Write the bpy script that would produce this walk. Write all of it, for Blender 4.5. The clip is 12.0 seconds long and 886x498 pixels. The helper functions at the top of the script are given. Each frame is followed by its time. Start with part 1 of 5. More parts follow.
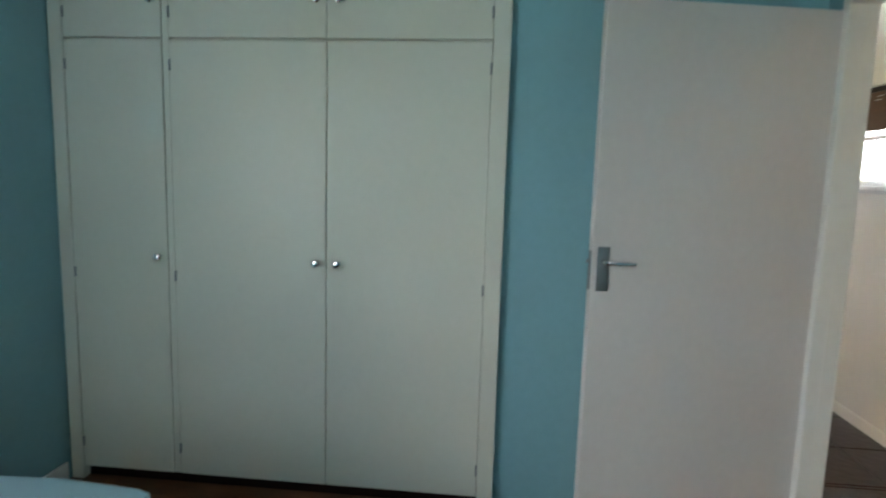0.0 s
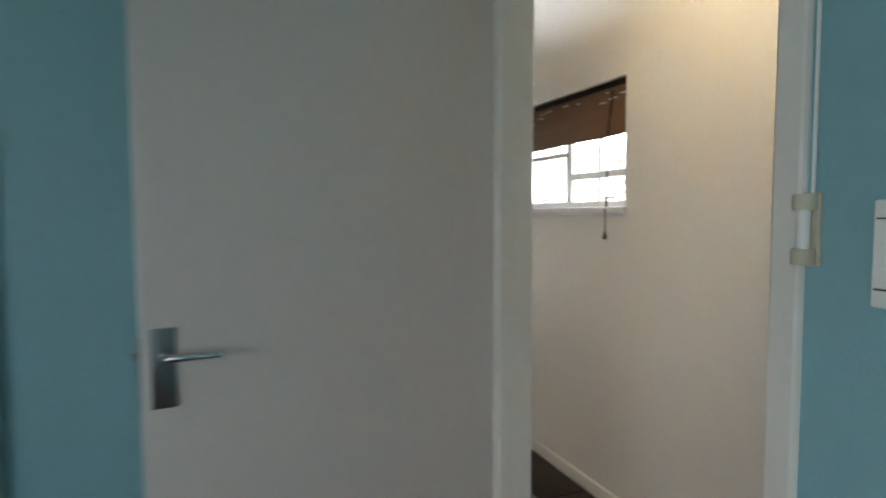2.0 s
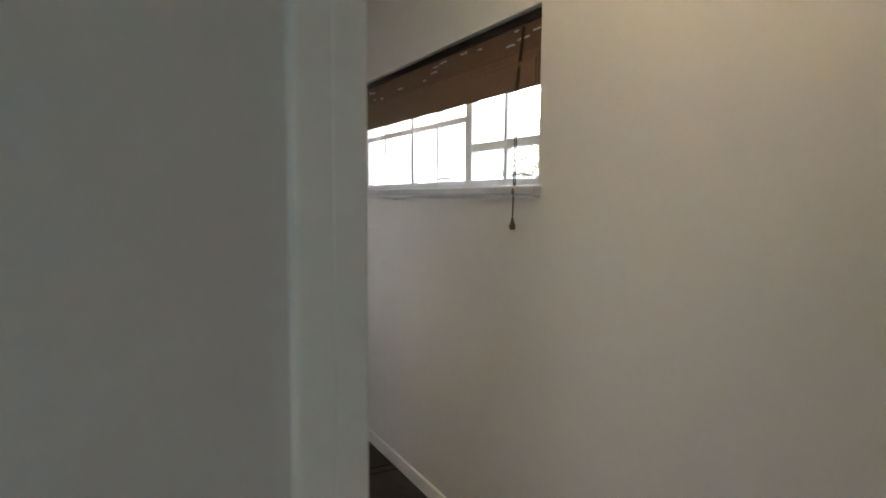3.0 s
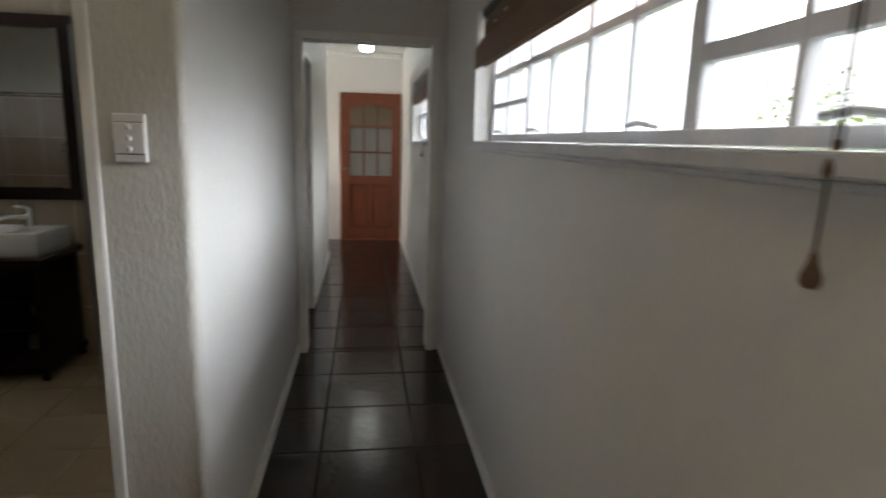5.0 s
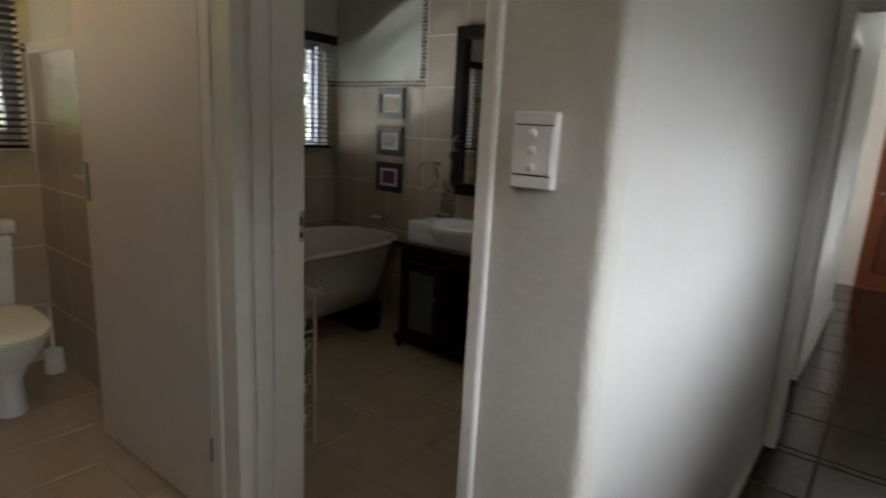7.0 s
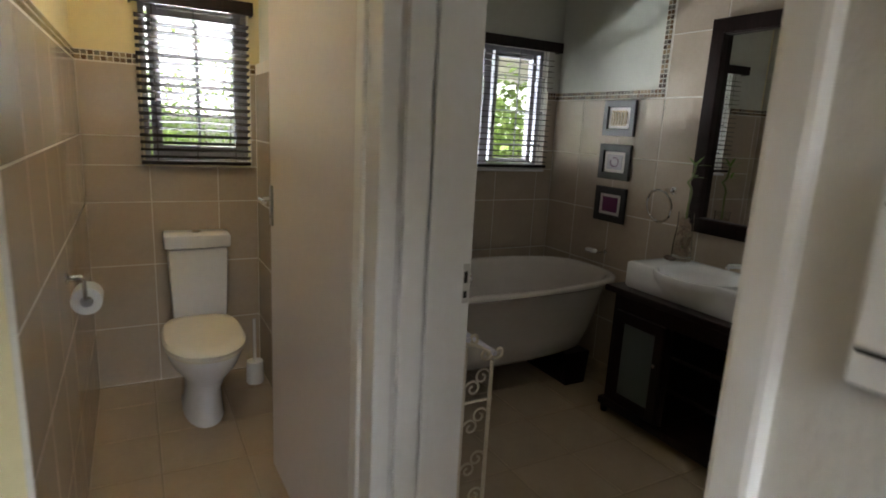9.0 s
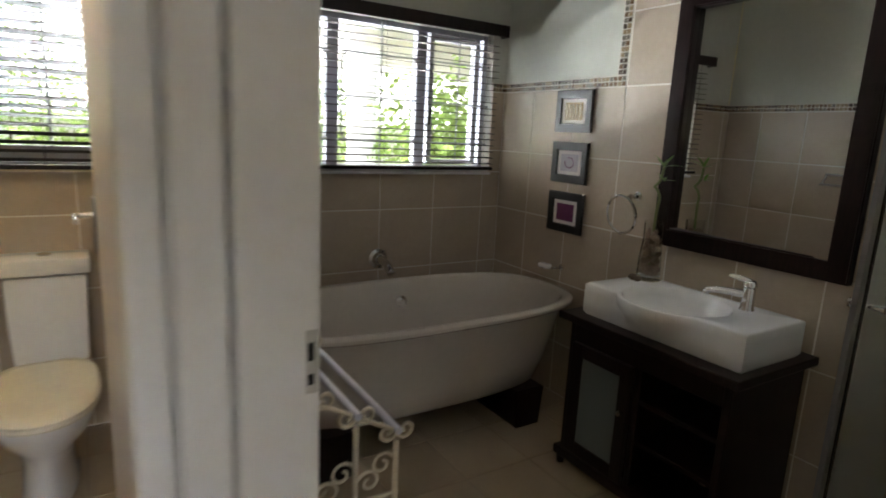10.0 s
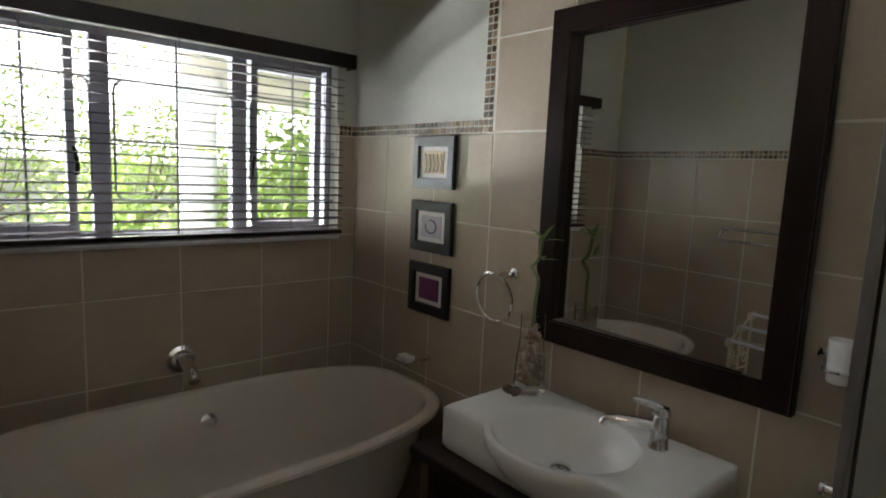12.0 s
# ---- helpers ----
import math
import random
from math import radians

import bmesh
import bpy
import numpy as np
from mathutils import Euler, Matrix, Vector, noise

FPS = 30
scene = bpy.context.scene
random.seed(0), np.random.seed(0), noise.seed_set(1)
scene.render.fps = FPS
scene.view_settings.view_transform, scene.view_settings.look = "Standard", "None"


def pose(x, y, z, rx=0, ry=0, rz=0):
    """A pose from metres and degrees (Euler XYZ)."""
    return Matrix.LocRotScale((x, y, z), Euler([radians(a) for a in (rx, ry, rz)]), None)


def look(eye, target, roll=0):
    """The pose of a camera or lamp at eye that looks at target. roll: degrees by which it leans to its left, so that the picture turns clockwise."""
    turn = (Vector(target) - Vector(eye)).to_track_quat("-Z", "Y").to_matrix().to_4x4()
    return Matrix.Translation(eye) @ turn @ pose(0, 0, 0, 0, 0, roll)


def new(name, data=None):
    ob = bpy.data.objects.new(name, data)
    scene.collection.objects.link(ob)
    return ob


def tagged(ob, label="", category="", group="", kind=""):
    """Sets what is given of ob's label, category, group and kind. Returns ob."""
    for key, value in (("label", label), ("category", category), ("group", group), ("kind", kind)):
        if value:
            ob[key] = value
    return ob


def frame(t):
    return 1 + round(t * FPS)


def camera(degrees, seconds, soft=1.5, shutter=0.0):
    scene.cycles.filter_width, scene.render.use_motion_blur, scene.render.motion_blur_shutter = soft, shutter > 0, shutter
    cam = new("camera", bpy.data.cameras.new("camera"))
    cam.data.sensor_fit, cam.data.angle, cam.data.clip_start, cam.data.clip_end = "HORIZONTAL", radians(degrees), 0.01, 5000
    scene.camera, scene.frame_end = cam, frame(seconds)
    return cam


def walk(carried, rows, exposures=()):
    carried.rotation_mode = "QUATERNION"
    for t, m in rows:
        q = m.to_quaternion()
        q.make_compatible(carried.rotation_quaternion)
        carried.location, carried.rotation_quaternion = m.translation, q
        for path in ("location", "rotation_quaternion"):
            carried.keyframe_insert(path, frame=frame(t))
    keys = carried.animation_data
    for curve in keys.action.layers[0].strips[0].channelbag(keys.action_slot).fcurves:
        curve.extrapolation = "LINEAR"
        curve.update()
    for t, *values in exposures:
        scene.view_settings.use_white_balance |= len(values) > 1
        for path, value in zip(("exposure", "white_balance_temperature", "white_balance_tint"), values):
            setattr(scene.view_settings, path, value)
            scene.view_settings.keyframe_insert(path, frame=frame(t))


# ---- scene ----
cam = camera(75.8, 12.0, soft=1.8, shutter=0.5)
PATH = [
    (0, (-1.455, -1.761, 1.415), (-1.64, 0.215, 1.165), 1.7),
    (0.5, (-1.394, -1.744, 1.531), (-1.389, 0.245, 1.32), 1.7),
    (1, (-1.322, -1.601, 1.406), (-1.001, 0.369, 1.292), 0.6),
    (1.5, (-1.151, -1.287, 1.419), (-0.614, 0.635, 1.296), 0.0),
    (2, (-0.965, -0.935, 1.407), (-0.236, 0.923, 1.284), -0.2),
    (2.5, (-0.728, -0.613, 1.386), (0.267, 1.117, 1.264), -0.0),
    (4.5, (0.127, 0.465, 1.42), (0.785, 2.318, 1.052), 0.4),
    (5, (0.232, 0.729, 1.436), (0.506, 2.675, 1.062), 1.6),
    (5.5, (0.266, 0.966, 1.431), (0.167, 2.927, 1.05), 1.9),
    (6, (0.261, 1.161, 1.444), (-0.315, 3.036, 1.051), 2.4),
    (6.5, (0.22, 1.279, 1.438), (-0.698, 3.009, 1.036), 2.8),
    (7, (0.115, 1.452, 1.448), (-1.098, 2.987, 1.032), 3.0),
    (7.5, (0.064, 1.551, 1.45), (-1.378, 2.87, 1.024), 2.8),
    (7.7, (0.053, 1.587, 1.452), (-1.472, 2.809, 1.026), 2.8),
    (9.3, (-0.328, 2.025, 1.488), (-2.046, 2.96, 1.075), 3.0),
    (9.5, (-0.404, 2.121, 1.476), (-2.116, 3.071, 1.069), 2.9),
    (10, (-0.628, 2.361, 1.456), (-2.288, 3.403, 1.058), 2.8),
    (10.5, (-0.817, 2.592, 1.43), (-2.418, 3.73, 1.056), 3.0),
    (11, (-0.947, 2.762, 1.454), (-2.482, 3.993, 1.091), 3.1),
    (11.5, (-1.041, 2.955, 1.526), (-2.549, 4.226, 1.195), 2.8),
    (12, (-1.079, 3.03, 1.561), (-2.566, 4.342, 1.297), 2.6),
]
PATH = [(t, look(eye, target, roll)) for t, eye, target, roll in PATH]
walk(cam, PATH, [(0.0, 2.05), (0.6, 1.85), (1.5, 1.6), (2.6, 1.3), (4.4, 0.55), (5.2, 0.45), (6.0, 0.20), (6.6, 0.26), (7.5, 0.34), (9.4, 1.0), (10.5, 1.42), (11.5, 1.22), (12.0, 0.95)])

# ---- light ----
world = bpy.data.worlds.new("sky")
scene.world = world
world.use_nodes = True
wn = world.node_tree.nodes
sky = wn.new("ShaderNodeTexSky")
sky.sky_type, sky.sun_disc = "NISHITA", False
sky.sun_elevation, sky.sun_rotation = radians(63), radians(209)
wn["Background"].inputs["Strength"].default_value = 0.14
world.node_tree.links.new(sky.outputs[0], wn["Background"].inputs[0])


def lamp(name, kind, m, energy, color, **settings):
    data = bpy.data.lights.new(name, kind)
    data.energy, data.color = energy, color
    for key, value in settings.items():
        if key == "size":
            data.size = value
        elif key == "size_y":
            data.shape, data.size_y = "RECTANGLE", value
        elif key == "angle":
            data.angle = value
        elif key == "radius":
            data.shadow_soft_size = value
    ob = new(name, data)
    ob.matrix_world = m
    return ob


lamp("sun", "SUN", look((0, 0, 0), (0.22, 0.40, -0.89)), 4.5, (1.0, 0.95, 0.88), angle=radians(0.6))
COOL = (0.86, 0.94, 1.0)
lamp("skylight_bath", "AREA", look((-4.95, 3.55, 2.85), (-2.6, 3.75, 1.2)), 10, COOL, size=2.4, size_y=0.8)
# added fill lamp in place of light off sunlit paving outside the bathroom window
lamp("terrace_bounce_fill", "AREA", look((-8.6, 3.0, 0.05), (-3.2, 4.0, 1.6)), 1250, (0.90, 0.95, 1.0), size=1.4, size_y=0.5)
lamp("skylight_toilet", "AREA", look((-4.75, 1.9, 2.80), (-2.7, 2.22, 1.0)), 8, COOL, size=0.8, size_y=0.8)
lamp("skylight_passage", "AREA", look((2.2, 2.30, 2.42), (-0.2, 2.30, 0.85)), 146, (0.87, 0.93, 1.0), size=3.9, size_y=0.9)
lamp("skylight_bedroom", "AREA", look((-3.42, -2.3, 1.45), (-1.2, 0.2, 0.80)), 4.5, (1.0, 0.98, 0.96), size=1.7, size_y=1.1)
lamp("skylight_recess", "AREA", look((-2.1, 8.0, 1.30), (0.6, 8.75, 0.4)), 26, (1.0, 0.95, 0.88), size=0.8, size_y=0.9)
lamp("skylight_hall", "AREA", look((1.45, 6.3, 2.3), (-0.2, 6.3, 0.9)), 46, COOL, size=1.6, size_y=0.6)

# ---- materials ----


def material(name, color, rough=0.6, metal=0.0, spec=0.5, vary=0.06, grain=30.0, stain=1.6, bump=0.0, bump_scale=120.0,
             tint=None, piece=0.0, coat=0.0, runs=1.0):
    """Base colour with fine grain, broad stains, a tint towards which they lean, a shift per piece and fine relief, drawn out upright where runs is below 1."""
    mat = bpy.data.materials.new(name)
    mat.use_nodes = True
    n, l = mat.node_tree.nodes, mat.node_tree.links
    b = n["Principled BSDF"]
    b.inputs["Roughness"].default_value, b.inputs["Metallic"].default_value = rough, metal
    b.inputs["Specular IOR Level"].default_value = spec
    b.inputs["Coat Weight"].default_value = coat
    co = n.new("ShaderNodeTexCoord")
    fine, broad = n.new("ShaderNodeTexNoise"), n.new("ShaderNodeTexNoise")
    fine.inputs["Scale"].default_value, broad.inputs["Scale"].default_value = grain, stain
    fine.inputs["Detail"].default_value, broad.inputs["Detail"].default_value = 5, 4
    for tex in (fine, broad):
        l.new(co.outputs["Object"], tex.inputs["Vector"])
    add = n.new("ShaderNodeMath")
    add.operation = "MULTIPLY_ADD"
    l.new(fine.outputs[0], add.inputs[0])
    add.inputs[1].default_value = 0.45
    l.new(broad.outputs[0], add.inputs[2])
    last = add
    if piece:
        info, more = n.new("ShaderNodeObjectInfo"), n.new("ShaderNodeMath")
        more.operation = "MULTIPLY_ADD"
        l.new(info.outputs["Random"], more.inputs[0])
        more.inputs[1].default_value = piece
        l.new(add.outputs[0], more.inputs[2])
        last = more
    ramp = n.new("ShaderNodeMapRange")
    ramp.inputs["From Min"].default_value, ramp.inputs["From Max"].default_value = 0.35, 1.1 + piece
    l.new(last.outputs[0], ramp.inputs["Value"])
    mix = n.new("ShaderNodeMix")
    mix.data_type = "RGBA"
    t = tint or [c * 0.8 for c in color]
    mix.inputs["A"].default_value = (*[c * (1 + vary) for c in color], 1)
    mix.inputs["B"].default_value = (*[c * (1 - vary) + (d - c) * 0.5 for c, d in zip(color, t)], 1)
    l.new(ramp.outputs[0], mix.inputs["Factor"])
    l.new(mix.outputs["Result"], b.inputs["Base Color"])
    gloss = n.new("ShaderNodeMapRange")
    gloss.inputs["To Min"].default_value, gloss.inputs["To Max"].default_value = rough * 0.85, min(1, rough * 1.2)
    l.new(broad.outputs[0], gloss.inputs["Value"])
    l.new(gloss.outputs[0], b.inputs["Roughness"])
    if bump:
        tex, bp = n.new("ShaderNodeTexNoise"), n.new("ShaderNodeBump")
        tex.inputs["Scale"].default_value, tex.inputs["Detail"].default_value = bump_scale, 4
        flow = n.new("ShaderNodeMapping")
        flow.inputs["Scale"].default_value = (1, 1, runs)
        l.new(co.outputs["Object"], flow.inputs["Vector"])
        l.new(flow.outputs[0], tex.inputs["Vector"])
        l.new(tex.outputs[0], bp.inputs["Height"])
        bp.inputs["Strength"].default_value, bp.inputs["Distance"].default_value = bump, 0.004
        l.new(bp.outputs[0], b.inputs["Normal"])
    return mat


def wood(name, light, dark, rough=0.4, along="Z", scale=5.0, coat=0.0):
    mat = material(name, light, rough, bump=0.05, coat=coat)
    n, l = mat.node_tree.nodes, mat.node_tree.links
    co, mp, tex, ramp = (n.new(k) for k in ("ShaderNodeTexCoord", "ShaderNodeMapping", "ShaderNodeTexNoise", "ShaderNodeValToRGB"))
    s = [scale * 5] * 3
    s["XYZ".index(along)] = scale * 0.35
    mp.inputs["Scale"].default_value = s
    l.new(co.outputs["Object"], mp.inputs["Vector"])
    l.new(mp.outputs[0], tex.inputs["Vector"])
    tex.inputs["Detail"].default_value, tex.inputs["Distortion"].default_value = 6, 1.0
    ramp.color_ramp.elements[0].color, ramp.color_ramp.elements[1].color = (*dark, 1), (*light, 1)
    ramp.color_ramp.elements[0].position, ramp.color_ramp.elements[1].position = 0.3, 0.7
    l.new(tex.outputs[0], ramp.inputs[0])
    l.new(ramp.outputs[0], n["Principled BSDF"].inputs["Base Color"])
    return mat


def glass(name, color=(1, 1, 1), rough=0.0, ior=1.45):
    mat = bpy.data.materials.new(name)
    mat.use_nodes = True
    b = mat.node_tree.nodes["Principled BSDF"]
    b.inputs["Base Color"].default_value = (*color, 1)
    b.inputs["Transmission Weight"].default_value, b.inputs["Roughness"].default_value, b.inputs["IOR"].default_value = 1.0, rough, ior
    return mat


BLUE = material("blue_wall_paint", (0.235, 0.44, 0.50), 0.55, vary=0.05, bump=0.25, bump_scale=160, stain=1.1)
CREAM = material("cream_wall_paint", (0.66, 0.635, 0.62), 0.5, vary=0.03, bump=0.2, bump_scale=70, stain=0.9, tint=(0.62, 0.60, 0.52))
LUMPY = material("rough_cream_plaster", (0.60, 0.575, 0.54), 0.42, vary=0.03, bump=0.8, bump_scale=75, stain=0.9, tint=(0.60, 0.58, 0.50), runs=0.5)
BATHPAINT = material("pale_green_wall_paint", (0.54, 0.545, 0.475), 0.5, vary=0.03, bump=0.2, bump_scale=120)
YELLOWPAINT = material("yellow_cream_wall_paint", (0.72, 0.63, 0.36), 0.5, vary=0.03, bump=0.2, bump_scale=120)
CEILING = material("white_ceiling_paint", (0.80, 0.80, 0.76), 0.7, vary=0.02, bump=0.2)
WHITE = material("white_gloss_paint", (0.76, 0.75, 0.73), 0.35, vary=0.03, bump=0.08, bump_scale=60, stain=2.0, tint=(0.66, 0.62, 0.54))
CUPBOARD = material("cream_cupboard_paint", (0.70, 0.67, 0.60), 0.38, vary=0.03, bump=0.1, bump_scale=50, stain=1.0, tint=(0.60, 0.60, 0.50))
DOORPAINT = material("white_door_paint", (0.66, 0.61, 0.59), 0.42, vary=0.03, bump=0.1, bump_scale=60, stain=0.8)
TILE = material("beige_ceramic_wall_tile", (0.46, 0.385, 0.305), 0.16, vary=0.08, grain=60, stain=4.0, bump=0.04, bump_scale=30, tint=(0.38, 0.31, 0.235), piece=0.15)
FLOORTILE = material("beige_floor_tile", (0.40, 0.31, 0.21), 0.35, vary=0.08, grain=50, stain=4.0, bump=0.06, tint=(0.32, 0.24, 0.16), piece=0.2)
FLOORGROUT = material("beige_floor_grout", (0.36, 0.29, 0.21), 0.9, vary=0.05)
GROUT = material("pale_grout", (0.66, 0.62, 0.54), 0.9, vary=0.05)
DARKGROUT = material("dark_grout", (0.012, 0.010, 0.009), 0.8)
# slate tone varies; the reddish tint also paints in the red door's reflection
SLATE = material("dark_slate_tile", (0.012, 0.007, 0.006), 0.15, spec=0.35, vary=0.3, grain=25, stain=5.0, bump=0.45, bump_scale=26, tint=(0.055, 0.018, 0.010), piece=0.4)
BEDFLOOR = wood("brown_wood_floor", (0.22, 0.09, 0.04), (0.10, 0.04, 0.02), 0.4, "X")
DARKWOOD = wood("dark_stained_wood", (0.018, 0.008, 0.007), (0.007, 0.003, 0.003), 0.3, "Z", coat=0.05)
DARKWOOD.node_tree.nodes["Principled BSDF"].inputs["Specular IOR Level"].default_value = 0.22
REDWOOD = wood("varnished_red_brown_wood", (0.24, 0.075, 0.036), (0.12, 0.031, 0.014), 0.3, "Z", coat=0.3)
BAMBOO = wood("brown_bamboo_slat", (0.20, 0.11, 0.06), (0.09, 0.05, 0.03), 0.6, "Y", 30)
BLINDWOOD = material("dark_brown_blind_slat", (0.035, 0.022, 0.020), 0.6, vary=0.1, spec=0.25)
ALU = material("grey_window_paint", (0.30, 0.30, 0.34), 0.45, vary=0.05)
CERAMIC = material("white_glazed_ceramic", (0.80, 0.80, 0.80), 0.045, vary=0.01, spec=0.6)
SEATPLASTIC = material("cream_plastic", (0.78, 0.74, 0.62), 0.2, vary=0.02)
ENAMEL = material("cream_enamel", (0.62, 0.57, 0.51), 0.05, vary=0.02, spec=0.6)
CHROME = material("chrome", (0.75, 0.75, 0.76), 0.08, metal=1.0, vary=0.02)
STEEL = material("brushed_steel", (0.30, 0.30, 0.31), 0.32, metal=1.0, vary=0.05)
PLASTIC = material("white_plastic", (0.84, 0.83, 0.82), 0.3, vary=0.02)
IRON = material("cream_painted_iron", (0.66, 0.58, 0.44), 0.4, vary=0.1, grain=80)
FRAMEPAINT = material("white_window_paint", (0.74, 0.74, 0.76), 0.4, vary=0.03)
SILL = material("grey_white_sill_paint", (0.60, 0.60, 0.62), 0.4, vary=0.04)
CLEAR = glass("clear_glass")
VASEGLASS = glass("thin_vase_glass", (0.95, 0.97, 0.96), 0.0, 1.15)
FROST = glass("frosted_glass", (0.75, 0.86, 0.84), 0.35)
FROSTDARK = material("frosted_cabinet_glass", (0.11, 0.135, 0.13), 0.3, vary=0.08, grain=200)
CURTAIN = material("white_curtain_cloth", (0.70, 0.72, 0.72), 0.9, vary=0.05)
MIRROR = material("mirror_silver", (0.88, 0.90, 0.90), 0.01, metal=1.0, vary=0.0)
BEDCOVER = material("pale_blue_bed_cover", (0.42, 0.62, 0.72), 0.9, vary=0.08, grain=200, bump=0.3, bump_scale=250)
GREEN = material("green_leaf", (0.10, 0.17, 0.035), 0.5, vary=0.3, grain=8, tint=(0.17, 0.24, 0.05))
gn, gl = GREEN.node_tree.nodes, GREEN.node_tree.links
thin, blend = gn.new("ShaderNodeBsdfTranslucent"), gn.new("ShaderNodeMixShader")
thin.inputs["Color"].default_value = (0.42, 0.55, 0.16, 1)
blend.inputs[0].default_value = 0.5
gl.new(gn["Principled BSDF"].outputs[0], blend.inputs[1])
gl.new(thin.outputs[0], blend.inputs[2])
gl.new(blend.outputs[0], gn["Material Output"].inputs[0])
BARK = material("brown_bark", (0.12, 0.08, 0.05), 0.9, vary=0.2, bump=0.6, bump_scale=40)
LAWN = material("lawn_grass", (0.10, 0.16, 0.04), 0.9, vary=0.3, grain=40)
BRICK = material("pale_plaster", (0.62, 0.58, 0.52), 0.8, vary=0.06)
PEBBLE = material("pale_tan_pebble", (0.30, 0.22, 0.165), 0.5, vary=0.4, grain=60, piece=0.8)
WORNSTEEL = material("worn_painted_steel", (0.50, 0.47, 0.42), 0.35, metal=0.3, vary=0.15, grain=90)
PAVING = material("grey_beige_paving", (0.34, 0.31, 0.28), 0.85, vary=0.12, grain=20, stain=1.2, bump=0.3, bump_scale=40)
FACEBRICK = material("brown_face_brick", (0.24, 0.17, 0.14), 0.85, vary=0.25, grain=14, stain=3.0, bump=0.4, bump_scale=30)
SOIL = material("brown_pebble", (0.10, 0.07, 0.05), 0.7, vary=0.4, grain=60)

# ---- building helpers ----


def box(bm, x0, y0, z0, x1, y1, z1, bevel=0.0, m=None):
    x0, x1 = sorted((x0, x1))
    y0, y1 = sorted((y0, y1))
    z0, z1 = sorted((z0, z1))
    v = [bm.verts.new(p) for p in ((x0, y0, z0), (x1, y0, z0), (x1, y1, z0), (x0, y1, z0), (x0, y0, z1), (x1, y0, z1), (x1, y1, z1), (x0, y1, z1))]
    f = [bm.faces.new([v[i] for i in q]) for q in ((3, 2, 1, 0), (4, 5, 6, 7), (0, 1, 5, 4), (1, 2, 6, 5), (2, 3, 7, 6), (3, 0, 4, 7))]
    if bevel:
        edges = list({e for q in f for e in q.edges})
        out = bmesh.ops.bevel(bm, geom=edges, offset=bevel, segments=2, profile=0.5, affect="EDGES")
        v = list({w for q in out["faces"] for w in q.verts} | {w for w in v if w.is_valid})
    if m is not None:
        bmesh.ops.transform(bm, matrix=m, verts=v)
    return v


def tube(bm, points, r, sides=10, closed=False, caps=True):
    """A round bar along points; r a number or one radius per point."""
    pts = [Vector(p) for p in points]
    n = len(pts)
    rings, up = [], None
    for i, p in enumerate(pts):
        a = pts[(i - 1) % n] if closed or i else pts[0]
        b = pts[(i + 1) % n] if closed or i < n - 1 else pts[-1]
        d = (b - a).normalized()
        if up is None:
            up = d.orthogonal().normalized()
        up = (up - d * up.dot(d)).normalized()
        side = d.cross(up)
        rad = r[i] if isinstance(r, (list, tuple)) else r
        rings.append([bm.verts.new(p + (up * math.cos(k * 2 * math.pi / sides) + side * math.sin(k * 2 * math.pi / sides)) * rad) for k in range(sides)])
    for i in range(n if closed else n - 1):
        a, b = rings[i], rings[(i + 1) % n]
        for k in range(sides):
            bm.faces.new((a[k], a[(k + 1) % sides], b[(k + 1) % sides], b[k]))
    if caps and not closed:
        bm.faces.new(rings[0][::-1])
        bm.faces.new(rings[-1])
    return [v for ring in rings for v in ring]


def lathe(bm, profile, sides=28, m=None, caps=True):
    """A turned shape about z from (radius, height) pairs."""
    rings = [[bm.verts.new((r * math.cos(k * 2 * math.pi / sides), r * math.sin(k * 2 * math.pi / sides), z)) for k in range(sides)] for r, z in profile]
    for a, b in zip(rings, rings[1:]):
        for k in range(sides):
            bm.faces.new((a[k], a[(k + 1) % sides], b[(k + 1) % sides], b[k]))
    if caps:
        bm.faces.new(rings[0][::-1])
        bm.faces.new(rings[-1])
    v = [w for ring in rings for w in ring]
    if m is not None:
        bmesh.ops.transform(bm, matrix=m, verts=v)
    return v


def mesh_of(name, bm, mat, smooth=False):
    bmesh.ops.recalc_face_normals(bm, faces=bm.faces[:])
    me = bpy.data.meshes.new(name)
    bm.to_mesh(me)
    bm.free()
    me.materials.append(mat)
    if smooth:
        me.polygons.foreach_set("use_smooth", [True] * len(me.polygons))
        me.set_sharp_from_angle(angle=radians(40))
    return me


def part(name, bm, mat, parent=None, label="", smooth=False):
    ob = new(name, mesh_of(name, bm, mat, smooth))
    if parent is not None:
        ob.parent = parent
        ob.matrix_parent_inverse = parent.matrix_basis.inverted()
    return tagged(ob, label)


def thing(name, label, category, place=(0, 0, 0), group="", kind=""):
    ob = new(name)
    ob.location = place
    return tagged(ob, label, category, group, kind)


def boxes(name, mat, parent, rows, bevel=0.0, label=""):
    bm = bmesh.new()
    for row in rows:
        box(bm, *row, bevel=bevel)
    return part(name, bm, mat, parent, label)


def structure(name, mat, rows, label="", bevel=0.0):
    ob = boxes(name, mat, None, rows, bevel)
    return tagged(ob, label, name.split("_")[0], kind="structure")


